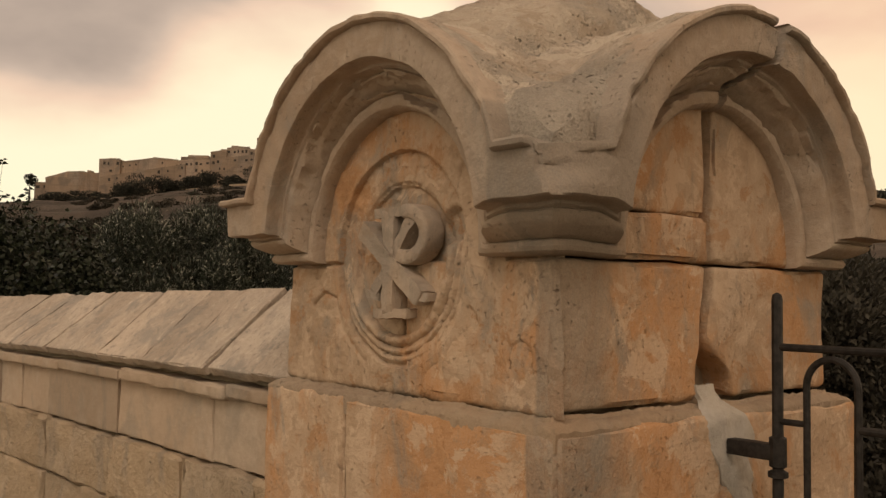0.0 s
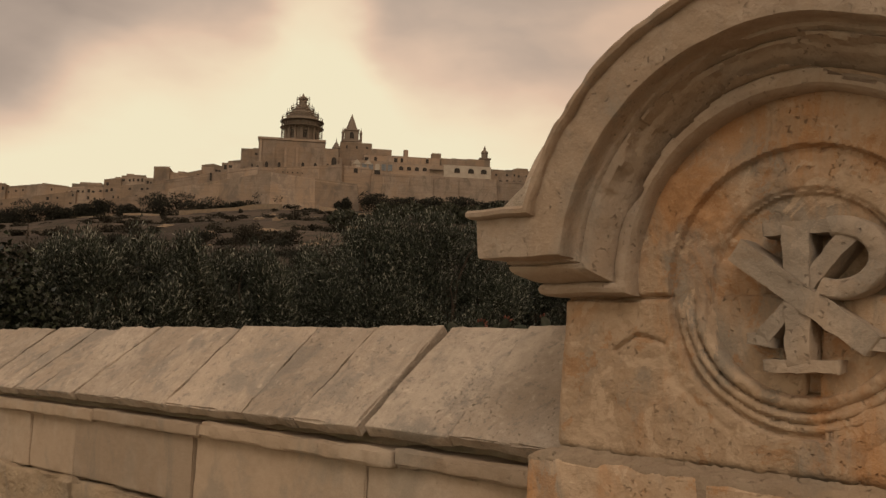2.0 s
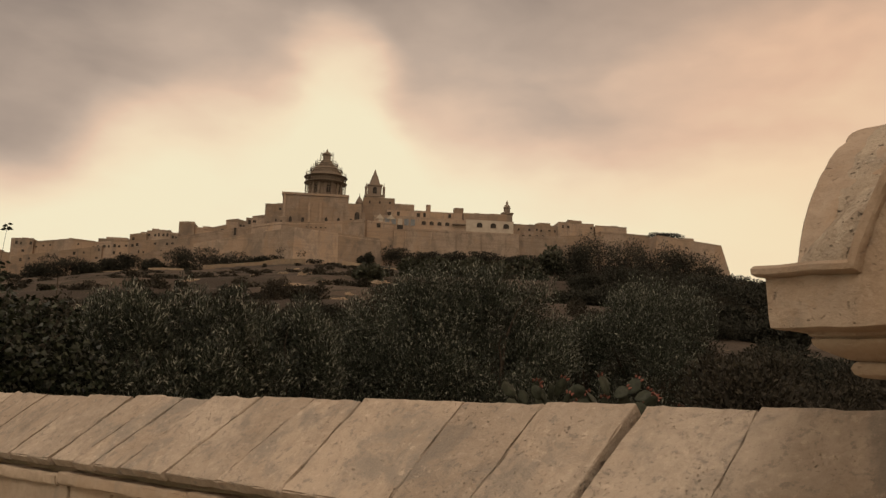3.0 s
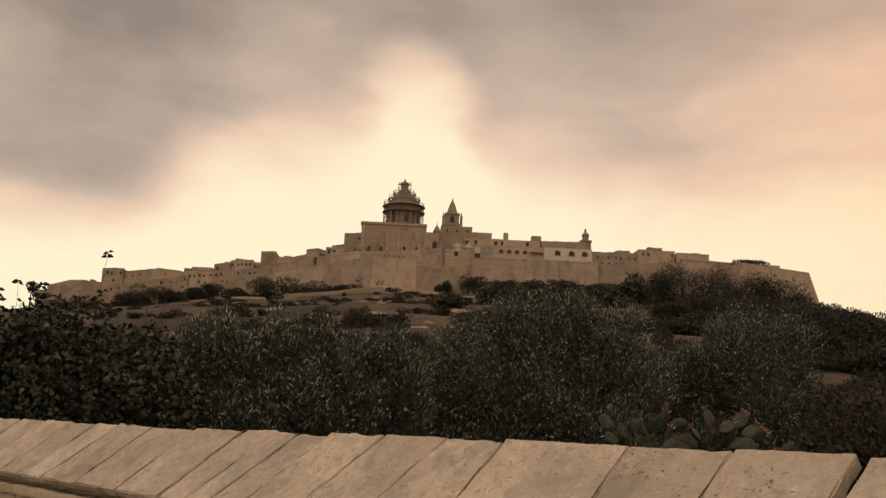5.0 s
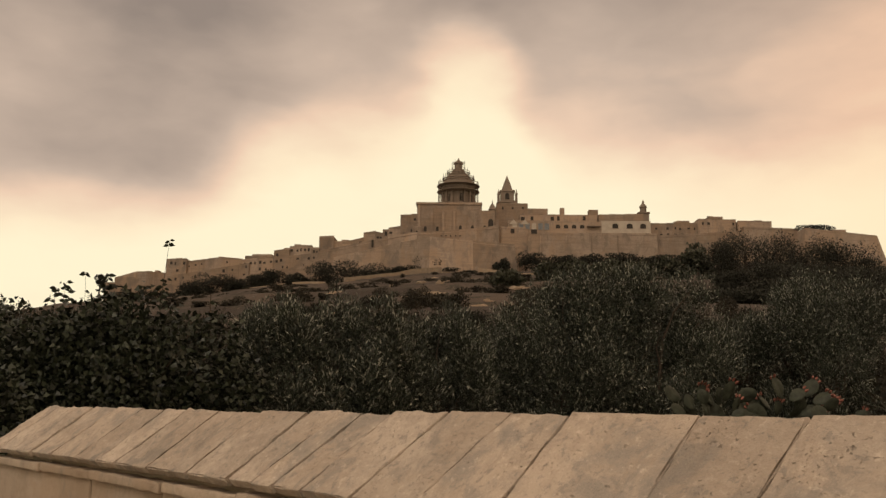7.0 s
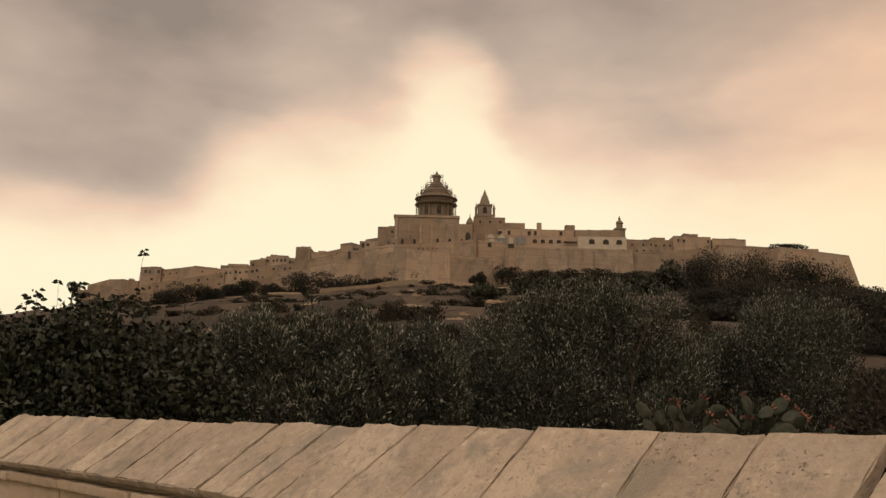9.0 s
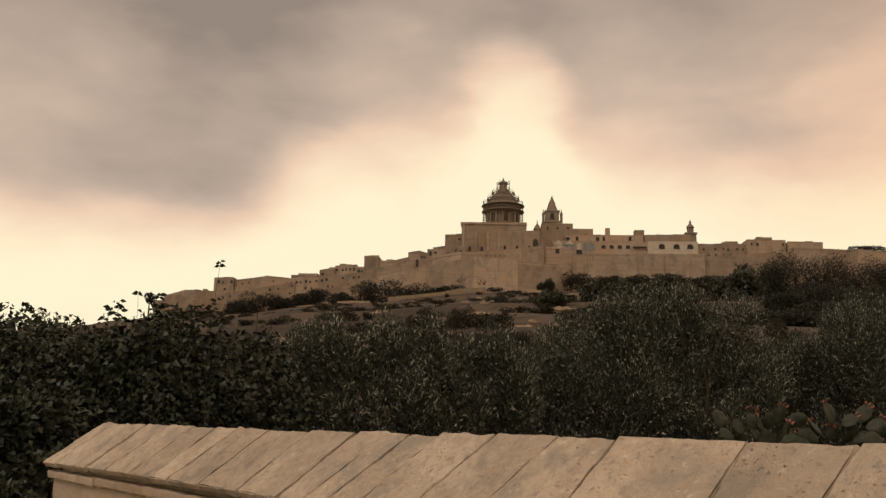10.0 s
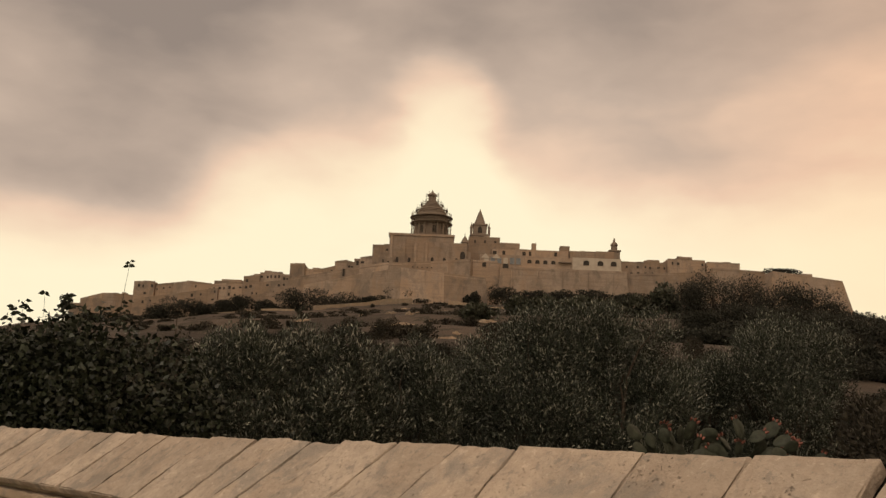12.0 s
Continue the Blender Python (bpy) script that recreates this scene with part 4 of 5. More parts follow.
far_part("awning", box_data(55.5, 61.5, 397.2, 399, 76.6, 76.9), M_TOWN_DARK, arcade)

# ramparts
def rampart(name_label, x0, x1, z0, z1, y, deep=12.0, batter=2.0, lean=0.0):
    r = far_thing("rampart", name_label, "city wall", "ramparts of the hill town")
    v, f = box_data(x0, x1, y, y + deep, z0, z1, batter)
    v = [(a, b, c + (lean if c == z1 and a > (x0 + x1) / 2 else 0)) for a, b, c in v]
    far_part("wall", (v, f), M_TOWN, r)
    cv_, cf_ = box_data(x0 - 0.1, x1 + 0.1, y - 0.15, y + 0.5, z1 - 1.0, z1 - 0.65)
    far_part("cordon", ([(a, b, c + (lean if a > (x0 + x1) / 2 else 0)) for a, b, c in cv_], cf_), M_TOWN, r, "projecting stone cordon")
    return r


def long_wall(label, line, foot, back, batter=0.8):
    """A rampart that bends along a line of (x, y, top height); one face of masonry for each stretch."""
    r = far_thing("rampart", label, "city wall", "ramparts of the hill town")
    outs = [Vector((b[1] - a[1], a[0] - b[0])).normalized() for a, b in zip(line, line[1:])]
    feet = [outs[0]] + [(p + q) / (1 + p.dot(q)) if p.dot(q) > 0 else q for p, q in zip(outs, outs[1:])] + [outs[-1]]
    for k, ((xa, ya, za), (xb, yb, zb)) in enumerate(zip(line, line[1:])):
        n_ = max(1, round((xb - xa) / 6))
        d = outs[k]
        v = []
        for i in range(n_ + 1):
            t = i / n_
            x, y, z = xa + (xb - xa) * t, ya + (yb - ya) * t, za + (zb - za) * t + trng.uniform(-0.12, 0.12) * (0 < i < n_)
            o = (feet[k].lerp(feet[k + 1], t)) * batter
            v += [(x + o.x, y + o.y, foot), (x, y, z), (x, y + 0.8, z), (x, back, z - 0.6), (x, back, foot)]
        far_part("masonry", (v, [(5 * i + j, 5 * i + 5 + j, 5 * i + 6 + j, 5 * i + 1 + j) for i in range(n_) for j in range(4)] + [(4, 3, 2, 1, 0), tuple(5 * n_ + j for j in range(5))]), M_TOWN, r)
        c = [(xa + d.x * 0.15, ya + d.y * 0.15, za), (xb + d.x * 0.15, yb + d.y * 0.15, zb)]
        v = [(x, y + dy, z + dz) for x, y, z in c for dy, dz in ((0, -1.15), (0, -0.8), (0.5, -0.8), (0.5, -1.15))]
        far_part("cordon", (v, [(0, 4, 5, 1), (1, 5, 6, 2), (3, 7, 4, 0), (0, 1, 2, 3), (7, 6, 5, 4)]), M_TOWN, r, "projecting stone cordon")
    return r


long_wall("low limestone wall along the foot of the houses", [(-134, 399.5, 50.5), (-98, 398.8, 53.5), (-75, 398.4, 57.5), (-56, 398, 61.5)], 40, 401, 0.5)
long_wall("tall battered limestone bastion with a salient below the cathedral", [(-58, 396, 61.6), (-36, 389, 65.6), (-14.5, 381, 68.6), (4, 384.5, 67.6), (22.3, 388, 66.6), (23.2, 397, 66.4)], 50, 399, 2.2)
up = long_wall("upper limestone curtain wall under the cathedral", [(-66, 400.2, 65.0), (-34, 398.6, 71.4), (-21, 397.6, 73.6), (-2, 396.4, 74.6), (5.8, 395.6, 75.2), (15.6, 393.8, 76.2), (16.8, 397.5, 76.3), (30.5, 399, 76.2)], 50, 402, 0.6)
window_at(22.0, 397.9, 73.4, 1.7, 2.0, up)
for k in range(6):
    window_at(-10 + 2.1 * k, 396.2, 71.4, 0.6, 0.5, up)
window_at(-41, 398.4, 66.6, 0.9, 3.4, up)
east = rampart("long limestone curtain wall below the palaces", 29, 86, 56, 73.4, 396, 10, 0.8)
for x in (44, 52, 58, 79):
    window_at(x, 396, 69.6, 0.8, 1.0, east)
window_at(31.5, 396, 72.6, 2.6, 2.2, east)
for k in range(5):
    far_part("buttress", box_data(34 + 11.5 * k, 34.5 + 11.5 * k, 395.4, 397, 58, 72.0, 0.1), M_TOWN, east)
rampart("limestone curtain wall with small openings", 86, 126, 54, 73.0, 399, 10, 0.8, 2.2)
rampart("corner bastion of pale limestone", 148, 178.5, 52, 74.4, 386, 30, 4.0, -3.2)
rampart("limestone curtain wall behind the thicket", 126, 150, 52, 77.6, 400, 10, 0.8, -1.0)

# cathedral
cath = far_thing("cathedral", "limestone cathedral with scaffolded dome seen against the sky", "church")
far_part("nave", box_data(-21.3, 8, 402, 430, 60, 87.6), M_TOWN, cath)
far_part("wall", box_data(-10, 14, 399.5, 403, 60, 84.0), M_TOWN, cath)
gv = [(4, 401, 84), (16, 401, 80.2), (16, 401, 66), (4, 401, 66), (4, 425, 84), (16, 425, 80.2), (16, 425, 66), (4, 425, 66)]
far_part("aisle", (gv, [(3, 2, 1, 0), (0, 1, 5, 4), (1, 2, 6, 5), (4, 5, 6, 7)]), M_TOWN, cath)
far_part("cornice", box_data(-21.8, 8.4, 401.6, 430, 87.2, 88.2), M_TOWN, cath)
for x in (-20.4, -14.5, -9.2, -4.2, 1.5, 6.5):
    far_part("pilaster", box_data(x - 0.5, x + 0.5, 399.0 if x > -10 else 401.5, 403, 62, 83.6 if x > -10 else 87.0), M_TOWN, cath)
for x in (-17.5, -12.0, -1.5, 4.0, 9.5):
    window_at(x, 399.5 if x > -10 else 402, 74.5, 1.3, 2.6, cath, arched=True)
window_at(12.2, 399.5, 76.4, 2.2, 3.8, cath, arched=True)


def lathe(profile, cx, cy, seg=48):
    v, f = [], []
    for r, z in profile:
        for s in range(seg):
            t = 2 * math.pi * s / seg
            v.append((cx + r * math.cos(t), cy + r * math.sin(t), z))
    for i in range(len(profile) - 1):
        for s in range(seg):
            s2 = (s + 1) % seg
            f.append((i * seg + s, i * seg + s2, (i + 1) * seg + s2, (i + 1) * seg + s))
    return v, f


DX, DY = -2.6, 410.0
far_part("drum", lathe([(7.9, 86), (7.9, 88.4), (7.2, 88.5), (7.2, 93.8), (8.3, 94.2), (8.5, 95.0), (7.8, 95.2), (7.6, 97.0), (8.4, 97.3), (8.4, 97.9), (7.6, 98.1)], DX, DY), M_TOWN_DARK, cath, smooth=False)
for k in range(16):
    t = 2 * math.pi * k / 16
    c, s = math.cos(t), math.sin(t)
    v, f = box_data(-0.55, 0.55, -8.0, -7.0, 88.4, 94.2)
    far_part("pilaster", ([(DX + x * c - y * s, DY + x * s + y * c, z) for x, y, z in v], f), M_TOWN_DARK, cath)
    if k % 2 == 0:
        v, f = box_data(-0.75, 0.75, -7.35, -7.0, 89.4, 92.8)
        t2 = t + math.pi / 16
        c, s = math.cos(t2), math.sin(t2)
        far_part("window", ([(DX + x * c - y * s, DY + x * s + y * c, z) for x, y, z in v], f), M_GLASS_DARK, cath)
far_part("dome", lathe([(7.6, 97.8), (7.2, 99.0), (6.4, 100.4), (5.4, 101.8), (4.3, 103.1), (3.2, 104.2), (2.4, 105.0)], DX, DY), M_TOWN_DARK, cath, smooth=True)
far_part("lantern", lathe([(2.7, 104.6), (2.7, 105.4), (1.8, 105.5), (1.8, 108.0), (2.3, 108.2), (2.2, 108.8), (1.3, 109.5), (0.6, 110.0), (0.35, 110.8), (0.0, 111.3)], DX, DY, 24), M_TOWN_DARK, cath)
scaffold = far_thing("scaffolding", "dark pole scaffolding wrapped round a cathedral dome", "scaffolding")
srng = random.Random(3)


def pole(a, b, r=0.085):
    v, f = tube_data([a, b], r, 4)
    far_part("pole", (v, f), M_WOOD, scaffold)


for k in range(40):
    t = 2 * math.pi * k / 40
    for r, z0, z1 in ((9.3, 88.4, 99.4 + srng.uniform(-0.6, 1.0)), (7.3, 98.0, 102.6 + srng.uniform(-0.8, 0.8)), (5.2, 100.5, 105.0 + srng.uniform(-0.8, 0.8))):
        if r < 9 and k % 2:
            continue
        c, s = DX + r * math.cos(t), DY + r * math.sin(t)
        pole((c, s, z0), (c, s, z1))
for k in range(12):
    t = 2 * math.pi * k / 12
    pole((DX + 3.0 * math.cos(t), DY + 3.0 * math.sin(t), 103.5), (DX + 3.0 * math.cos(t), DY + 3.0 * math.sin(t), 109.8 + srng.uniform(-1, 0.8)))
for r, z in ((9.3, 91.5), (9.3, 94.4), (9.3, 96.4), (9.3, 98.9), (7.3, 100.0), (7.3, 101.6), (5.2, 103.0), (5.2, 104.6), (3.0, 106.4), (3.0, 108.6)):
    for k in range(24):
        a, b = 2 * math.pi * k / 24, 2 * math.pi * (k + 1) / 24
        pole((DX + r * math.cos(a), DY + r * math.sin(a), z), (DX + r * math.cos(b), DY + r * math.sin(b), z + srng.uniform(-0.1, 0.1)), 0.10)

for r0, r1, z in ((8.5, 10.0, 97.4), (8.4, 9.9, 94.6), (6.7, 7.6, 100.8), (4.8, 5.5, 103.6)):
    far_part("deck", lathe([(r0, z), (r1, z), (r1, z + 0.2), (r0, z + 0.2), (r0, z)], DX, DY, 32), M_WOOD, scaffold, "plank working deck")

tower = far_thing("bell_tower", "limestone bell tower with pyramid spire", "tower")
TX, TY = 20.6, 420.0
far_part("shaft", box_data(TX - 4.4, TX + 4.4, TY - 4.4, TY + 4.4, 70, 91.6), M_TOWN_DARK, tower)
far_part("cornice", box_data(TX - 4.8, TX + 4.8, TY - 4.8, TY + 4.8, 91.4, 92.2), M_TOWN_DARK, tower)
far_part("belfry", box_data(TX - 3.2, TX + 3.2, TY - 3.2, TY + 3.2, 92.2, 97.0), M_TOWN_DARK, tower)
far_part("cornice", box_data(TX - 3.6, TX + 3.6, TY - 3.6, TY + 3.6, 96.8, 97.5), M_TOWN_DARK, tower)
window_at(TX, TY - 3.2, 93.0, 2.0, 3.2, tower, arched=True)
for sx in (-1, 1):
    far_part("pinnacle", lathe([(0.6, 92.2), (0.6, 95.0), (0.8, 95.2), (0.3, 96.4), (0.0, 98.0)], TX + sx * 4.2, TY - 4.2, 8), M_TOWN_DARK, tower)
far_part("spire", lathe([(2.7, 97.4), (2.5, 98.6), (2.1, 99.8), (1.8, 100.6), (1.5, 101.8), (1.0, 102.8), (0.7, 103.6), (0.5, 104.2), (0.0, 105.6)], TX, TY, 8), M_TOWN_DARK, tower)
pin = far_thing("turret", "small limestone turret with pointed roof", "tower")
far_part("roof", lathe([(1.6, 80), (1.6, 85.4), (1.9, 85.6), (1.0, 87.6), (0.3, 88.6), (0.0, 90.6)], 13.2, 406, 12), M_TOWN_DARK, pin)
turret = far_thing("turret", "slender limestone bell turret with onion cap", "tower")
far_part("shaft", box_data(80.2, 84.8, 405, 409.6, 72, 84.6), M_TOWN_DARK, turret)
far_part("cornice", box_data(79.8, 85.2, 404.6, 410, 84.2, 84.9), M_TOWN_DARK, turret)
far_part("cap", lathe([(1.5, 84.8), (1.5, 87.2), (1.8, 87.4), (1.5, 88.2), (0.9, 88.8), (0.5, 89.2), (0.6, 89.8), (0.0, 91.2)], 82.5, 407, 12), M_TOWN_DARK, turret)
# terrace walls and pale outcrops on the slope
for x0, x1, y, h in ((-50, -9, 372, 2.4), (6, 18, 366, 2.2), (-72, -58, 374, 1.0), (-92, -76, 374, 0.9), (-148, -132, 330, 1.4), (-22, 0, 250, 1.2), (12, 40, 230, 1.0)):
    t = far_thing("terrace_wall", "dry-stone field terrace wall of pale rubble", "field wall", "terrace walls on the hill")
    n_ = 14
    v, f = [], []
    for i in range(n_ + 1):
        x = x0 + (x1 - x0) * i / n_
        z = ground_z(x, y)
        hh = h * (0.93 + 0.1 * trng.random())
        v += [(x, y, z - 3), (x, y, z + hh), (x, y + 1, z + hh), (x, y + 1, z - 3)]
        if i:
            a = 4 * (i - 1)
            f += [(a, a + 4, a + 5, a + 1), (a + 1, a + 5, a + 6, a + 2), (a + 2, a + 6, a + 7, a + 3)]
    far_part("stonework", (v, f), M_ROCK, t)


def boulder(x, y, sx, sz, seed):
    b = far_thing("rock_outcrop", "pale weathered limestone outcrop on the slope", "rock", "outcrops on the hill")
    v, f = [], []
    nr, ns_ = 8, 14
    z0 = ground_z(x, y)
    for i in range(nr + 1):
        ph = math.pi * 0.5 * i / nr
        for s in range(ns_):
            t = 2 * math.pi * s / ns_
            k = 1 + 0.55 * wobble((math.cos(t), math.sin(t), ph), 1.9, seed) + 0.3 * wobble((math.cos(t), math.sin(t), ph), 5, seed)
            v.append((x + sx * k * math.cos(t) * math.cos(ph), y + sx * 0.5 * k * math.sin(t) * math.cos(ph), z0 - 0.3 + sz * k * math.sin(ph)))
    for i in range(nr):
        for s in range(ns_):
            s2 = (s + 1) % ns_
            f.append((i * ns_ + s, i * ns_ + s2, (i + 1) * ns_ + s2, (i + 1) * ns_ + s))
    far_part("rock", (v, f), M_ROCK, b)


for k in range(70):
    y = trng.uniform(60, 200)
    boulder(y * trng.triangular(-0.20, 0.12, 0.0), y, trng.uniform(0.4, 1.6), trng.uniform(0.2, 0.6), k * 3.1)
for k in range(14):
    y = trng.uniform(120, 190)
    boulder(y * trng.uniform(0.46, 0.62), y, trng.uniform(2, 5), trng.uniform(0.6, 1.6), 100 + k * 2.1)


# foliage: clouds of small leaves on clumps
def leaf_mesh(name, blobs, count, length, width, mat, seed, fill=0.45, hang=0.0, facing=0.0, outline=((-0.5, 0.0), (0.0, 0.5), (0.5, 0.0), (0.0, -0.5))):
    """Leaves of one outline scattered through the outer part of ellipsoid clumps (x, y, z, rx, ry, rz)."""
    g = np.random.default_rng(seed)
    vol = np.array([b[3] * b[4] + b[4] * b[5] + b[3] * b[5] for b in blobs])
    pick = g.choice(len(blobs), count, p=vol / vol.sum())
    B = np.array(blobs, float)[pick]
    d = g.normal(size=(count, 3))
    d /= np.linalg.norm(d, axis=1)[:, None]
    rad = 1 - fill * g.random(count) ** 1.6
    ph = g.random(3) * 6
    lump = 1 + 0.16 * np.sin(5 * d[:, 0] + ph[0] + pick) * np.sin(6 * d[:, 2] + ph[1]) + 0.10 * np.sin(13 * d[:, 1] + ph[2]) * np.sin(11 * d[:, 2] + pick)
    c = B[:, :3] + d * B[:, 3:] * (rad * lump)[:, None]
    # way of the leaf: outwards and up, with scatter
    way_ = d * 0.8 + np.array([0, 0, 0.5 - hang]) + g.normal(size=(count, 3)) * 0.6
    way_ /= np.linalg.norm(way_, axis=1)[:, None]
    sidew = np.cross(way_, g.normal(size=(count, 3)) + d * facing)
    sidew /= np.linalg.norm(sidew, axis=1)[:, None] + 1e-9
    L = length * g.uniform(0.6, 1.25, count)[:, None]
    W = width * g.uniform(0.7, 1.2, count)[:, None]
    m_ = len(outline)
    v = np.stack([c + way_ * (L * a) + sidew * (W * b) for a, b in outline], 1).reshape(-1, 3)
    me = bpy.data.meshes.new(name)
    me.vertices.add(m_ * count)
    me.vertices.foreach_set("co", v.astype(np.float32).ravel())
    me.loops.add(m_ * count)
    me.loops.foreach_set("vertex_index", np.arange(m_ * count, dtype=np.int32))
    me.polygons.add(count)
    me.polygons.foreach_set("loop_start", np.arange(0, m_ * count, m_, dtype=np.int32))
    me.update(calc_edges=True)
    me.materials.append(mat)
    return me


def clumps(cx, cy, z0, z1, rx, ry, n, seed, size=0.42):
    """Clumps over an upright dome-shaped crown."""
    g = random.Random(seed)
    out = []
    for k in range(n):
        t, q = g.uniform(0, 2 * math.pi), g.random() ** (0.6 if n < 60 else 0.35)
        h = g.random()
        rr = q * math.sqrt(max(0.0, 1 - (2 * h - 1) ** 2 * 0.75)) * 0.85
        s = size * g.uniform(0.7, 1.3)
        out.append((cx + rx * rr * math.cos(t), cy + ry * rr * math.sin(t), z0 + (z1 - z0) * (0.12 + 0.74 * h), rx * s, ry * s, (z1 - z0) * s * 0.55))
    return out


def branches(cx, cy, z0, zf, rx, ry, n, seed, r0):
    g = random.Random(seed)
    data = []
    for k in range(n):
        t = 2 * math.pi * (k + g.random()) / n
        tip = Vector((cx + rx * 0.6 * math.cos(t), cy + ry * 0.6 * math.sin(t), zf - g.random() * 0.3 * (zf - z0)))
        base = Vector((cx + g.uniform(-0.1, 0.1), cy + g.uniform(-0.1, 0.1), z0 + 0.2 * (zf - z0)))
        midp = base.lerp(tip, 0.5) + Vector((g.uniform(-0.2, 0.2), g.uniform(-0.2, 0.2), 0.15 * (zf - z0)))
        data.append(tube_data([base, base.lerp(midp, 0.5) + Vector((0.04, -0.05, 0.03)), midp, midp.lerp(tip, 0.5) + Vector((-0.05, 0.04, 0.05)), tip], [r0 * 0.55, r0 * 0.45, r0 * 0.35, r0 * 0.2, r0 * 0.06], 6))
    return data


def tree(name, label, category, cx, cy, top, rx, ry, leaves, length, width, mat, seed, n=26, low=0.25, group="", fill=0.5, hang=0.0, size=0.42, **leaf):
    t = far_thing(name, label, category, group)
    z0 = ground_z(cx, cy)
    h = top - z0
    v, f = tube_data([(cx, cy, z0 - 0.2), (cx + 0.05, cy, z0 + h * 0.2), (cx - 0.04, cy + 0.05, z0 + h * 0.4), (cx + 0.03, cy, z0 + h * 0.62)], [0.045 * h, 0.035 * h, 0.028 * h, 0.015 * h], 8)
    far_part("trunk", (v, f), M_BARK, t, smooth=True)
    if cy < 40:
        for limb in branches(cx, cy, z0, z0 + h * 0.85, rx, ry, 9, seed, 0.016 * h):
            far_part("limb", limb, M_BARK, t, smooth=True)
    me = leaf_mesh("crown", clumps(cx, cy, z0 + low * h, top, rx, ry, n, seed, size), leaves, length, width, mat, seed, fill, hang, **leaf)
    part("crown", me, t)
    return t


LOBED = ((-0.42, 0.0), (-0.22, 0.48), (0.06, 0.28), (0.55, 0.0), (0.06, -0.28), (-0.22, -0.48))   # an ivy leaf
OL = "dense grey-green olive tree with narrow silvery leaves"
DRY = "dry brownish shrub with thin twigs behind the wall"
IV = "ivy-clad shrub of broad dark green leaves"
OG, IG, DG = "olive trees behind the wall", "ivy shrubs at the wall's end", "dry shrubs behind the wall"
for cx, cy, top, rx, ry, leaves, seed in (
        (-2.45, 12.3, 3.02, 1.15, 1.0, 80000, 21), (-1.45, 12.8, 3.22, 0.90, 0.9, 66000, 22), (-0.40, 14.0, 3.12, 1.05, 1.0, 66000, 20), (1.75, 16.0, 4.02, 1.75, 1.5, 130000, 23), (3.35, 16.3, 4.12, 1.65, 1.5, 130000, 19),
        (7.05, 18.0, 4.22, 1.60, 1.5, 120000, 24), (5.6, 18.6, 3.5, 1.1, 1.2, 60000, 18), (4.7, 20.5, 3.1, 1.5, 1.4, 35000, 25)):
    tree("olive_tree", OL, "tree", cx, cy, top, rx, ry, int(leaves * 0.85), 0.078, 0.018, M_OLIVE, seed, 90, -0.05, OG, 0.8, -0.5, 0.23)
for cx, cy, top, rx, ry, leaves, seed in (
        (9.4, 18.5, 2.7, 1.9, 1.5, 45000, 26), (0.5, 19.5, 2.75, 1.4, 1.2, 36000, 27), (12.6, 17.0, 2.7, 2.2, 1.8, 45000, 28), (16.5, 16.0, 3.0, 2.6, 1.8, 45000, 29),
        (-4.6, 20.0, 2.9, 1.8, 1.4, 36000, 30), (7.8, 23.0, 2.6, 2.5, 1.5, 30000, 41), (-2.0, 24.0, 2.9, 3.5, 1.5, 40000, 42), (3.5, 25.0, 3.1, 3.5, 1.5, 40000, 43)):
    tree("shrub", DRY, "shrub", cx, cy, top, rx, ry, int(leaves * 0.7), 0.09, 0.036, M_SHRUB, seed, 24, -0.05, DG, 0.6)
for cx, cy, top, rx, ry, leaves, seed in (
        (-3.45, 10.2, 2.66, 1.3, 1.2, 34000, 31), (-4.65, 10.3, 2.52, 1.35, 1.2, 34000, 32), (-6.3, 10.8, 2.80, 1.4, 1.2, 32000, 33), (-4.75, 8.3, 1.75, 1.0, 0.8, 24000, 34),
        (-4.15, 6.7, 1.20, 0.75, 0.7, 18000, 35), (-7.5, 11.3, 3.10, 1.3, 1.2, 26000, 39), (-8.3, 11.5, 3.65, 1.6, 1.4, 26000, 36), (-5.2, 14.0, 2.65, 1.5, 1.3, 26000, 37), (-7.2, 15.0, 2.95, 1.8, 1.4, 26000, 38)):
    tree("ivy_shrub", IV, "shrub", cx, cy, top, rx, ry, int(leaves * 1.15), 0.072, 0.070, M_IVY, seed, 60, -0.05, IG, 0.55, 0.7, 0.32, facing=0.9, outline=LOBED)

for cx, cy, top, rx, leaves, seed in ((-14.5, 30, 4.5, 3.0, 26000, 51), (-11.5, 30, 4.4, 2.6, 26000, 52), (-8.6, 28, 4.2, 2.4, 26000, 53), (-17.5, 29, 4.6, 3.0, 22000, 54)):
    tree("shrub", DRY, "shrub", cx, cy, top, rx, 1.6, leaves, 0.12, 0.05, M_SHRUB, seed, 40, -0.3, DG, 0.6, 0.0, 0.3)

# growth beyond the gate
into_far = FAR.inverted()
for wx, wy, top, rx, leaves, seed in ((-3.9, 7.6, 1.75, 1.0, 26000, 44), (-5.2, 9.4, 2.2, 1.3, 30000, 45), (-2.6, 6.6, 1.0, 0.8, 16000, 46), (-6.3, 8.4, 1.9, 1.0, 22000, 47), (-1.2, 8.5, 1.6, 1.2, 22000, 48), (-3.2, 11.0, 2.3, 1.6, 26000, 49)):
    p = into_far @ Vector((wx, wy, 0))
    tree("shrub", DRY, "shrub", p.x, p.y, top, rx, rx, leaves, 0.07, 0.03, M_SHRUB, seed, 20, -0.05, DG, 0.5)

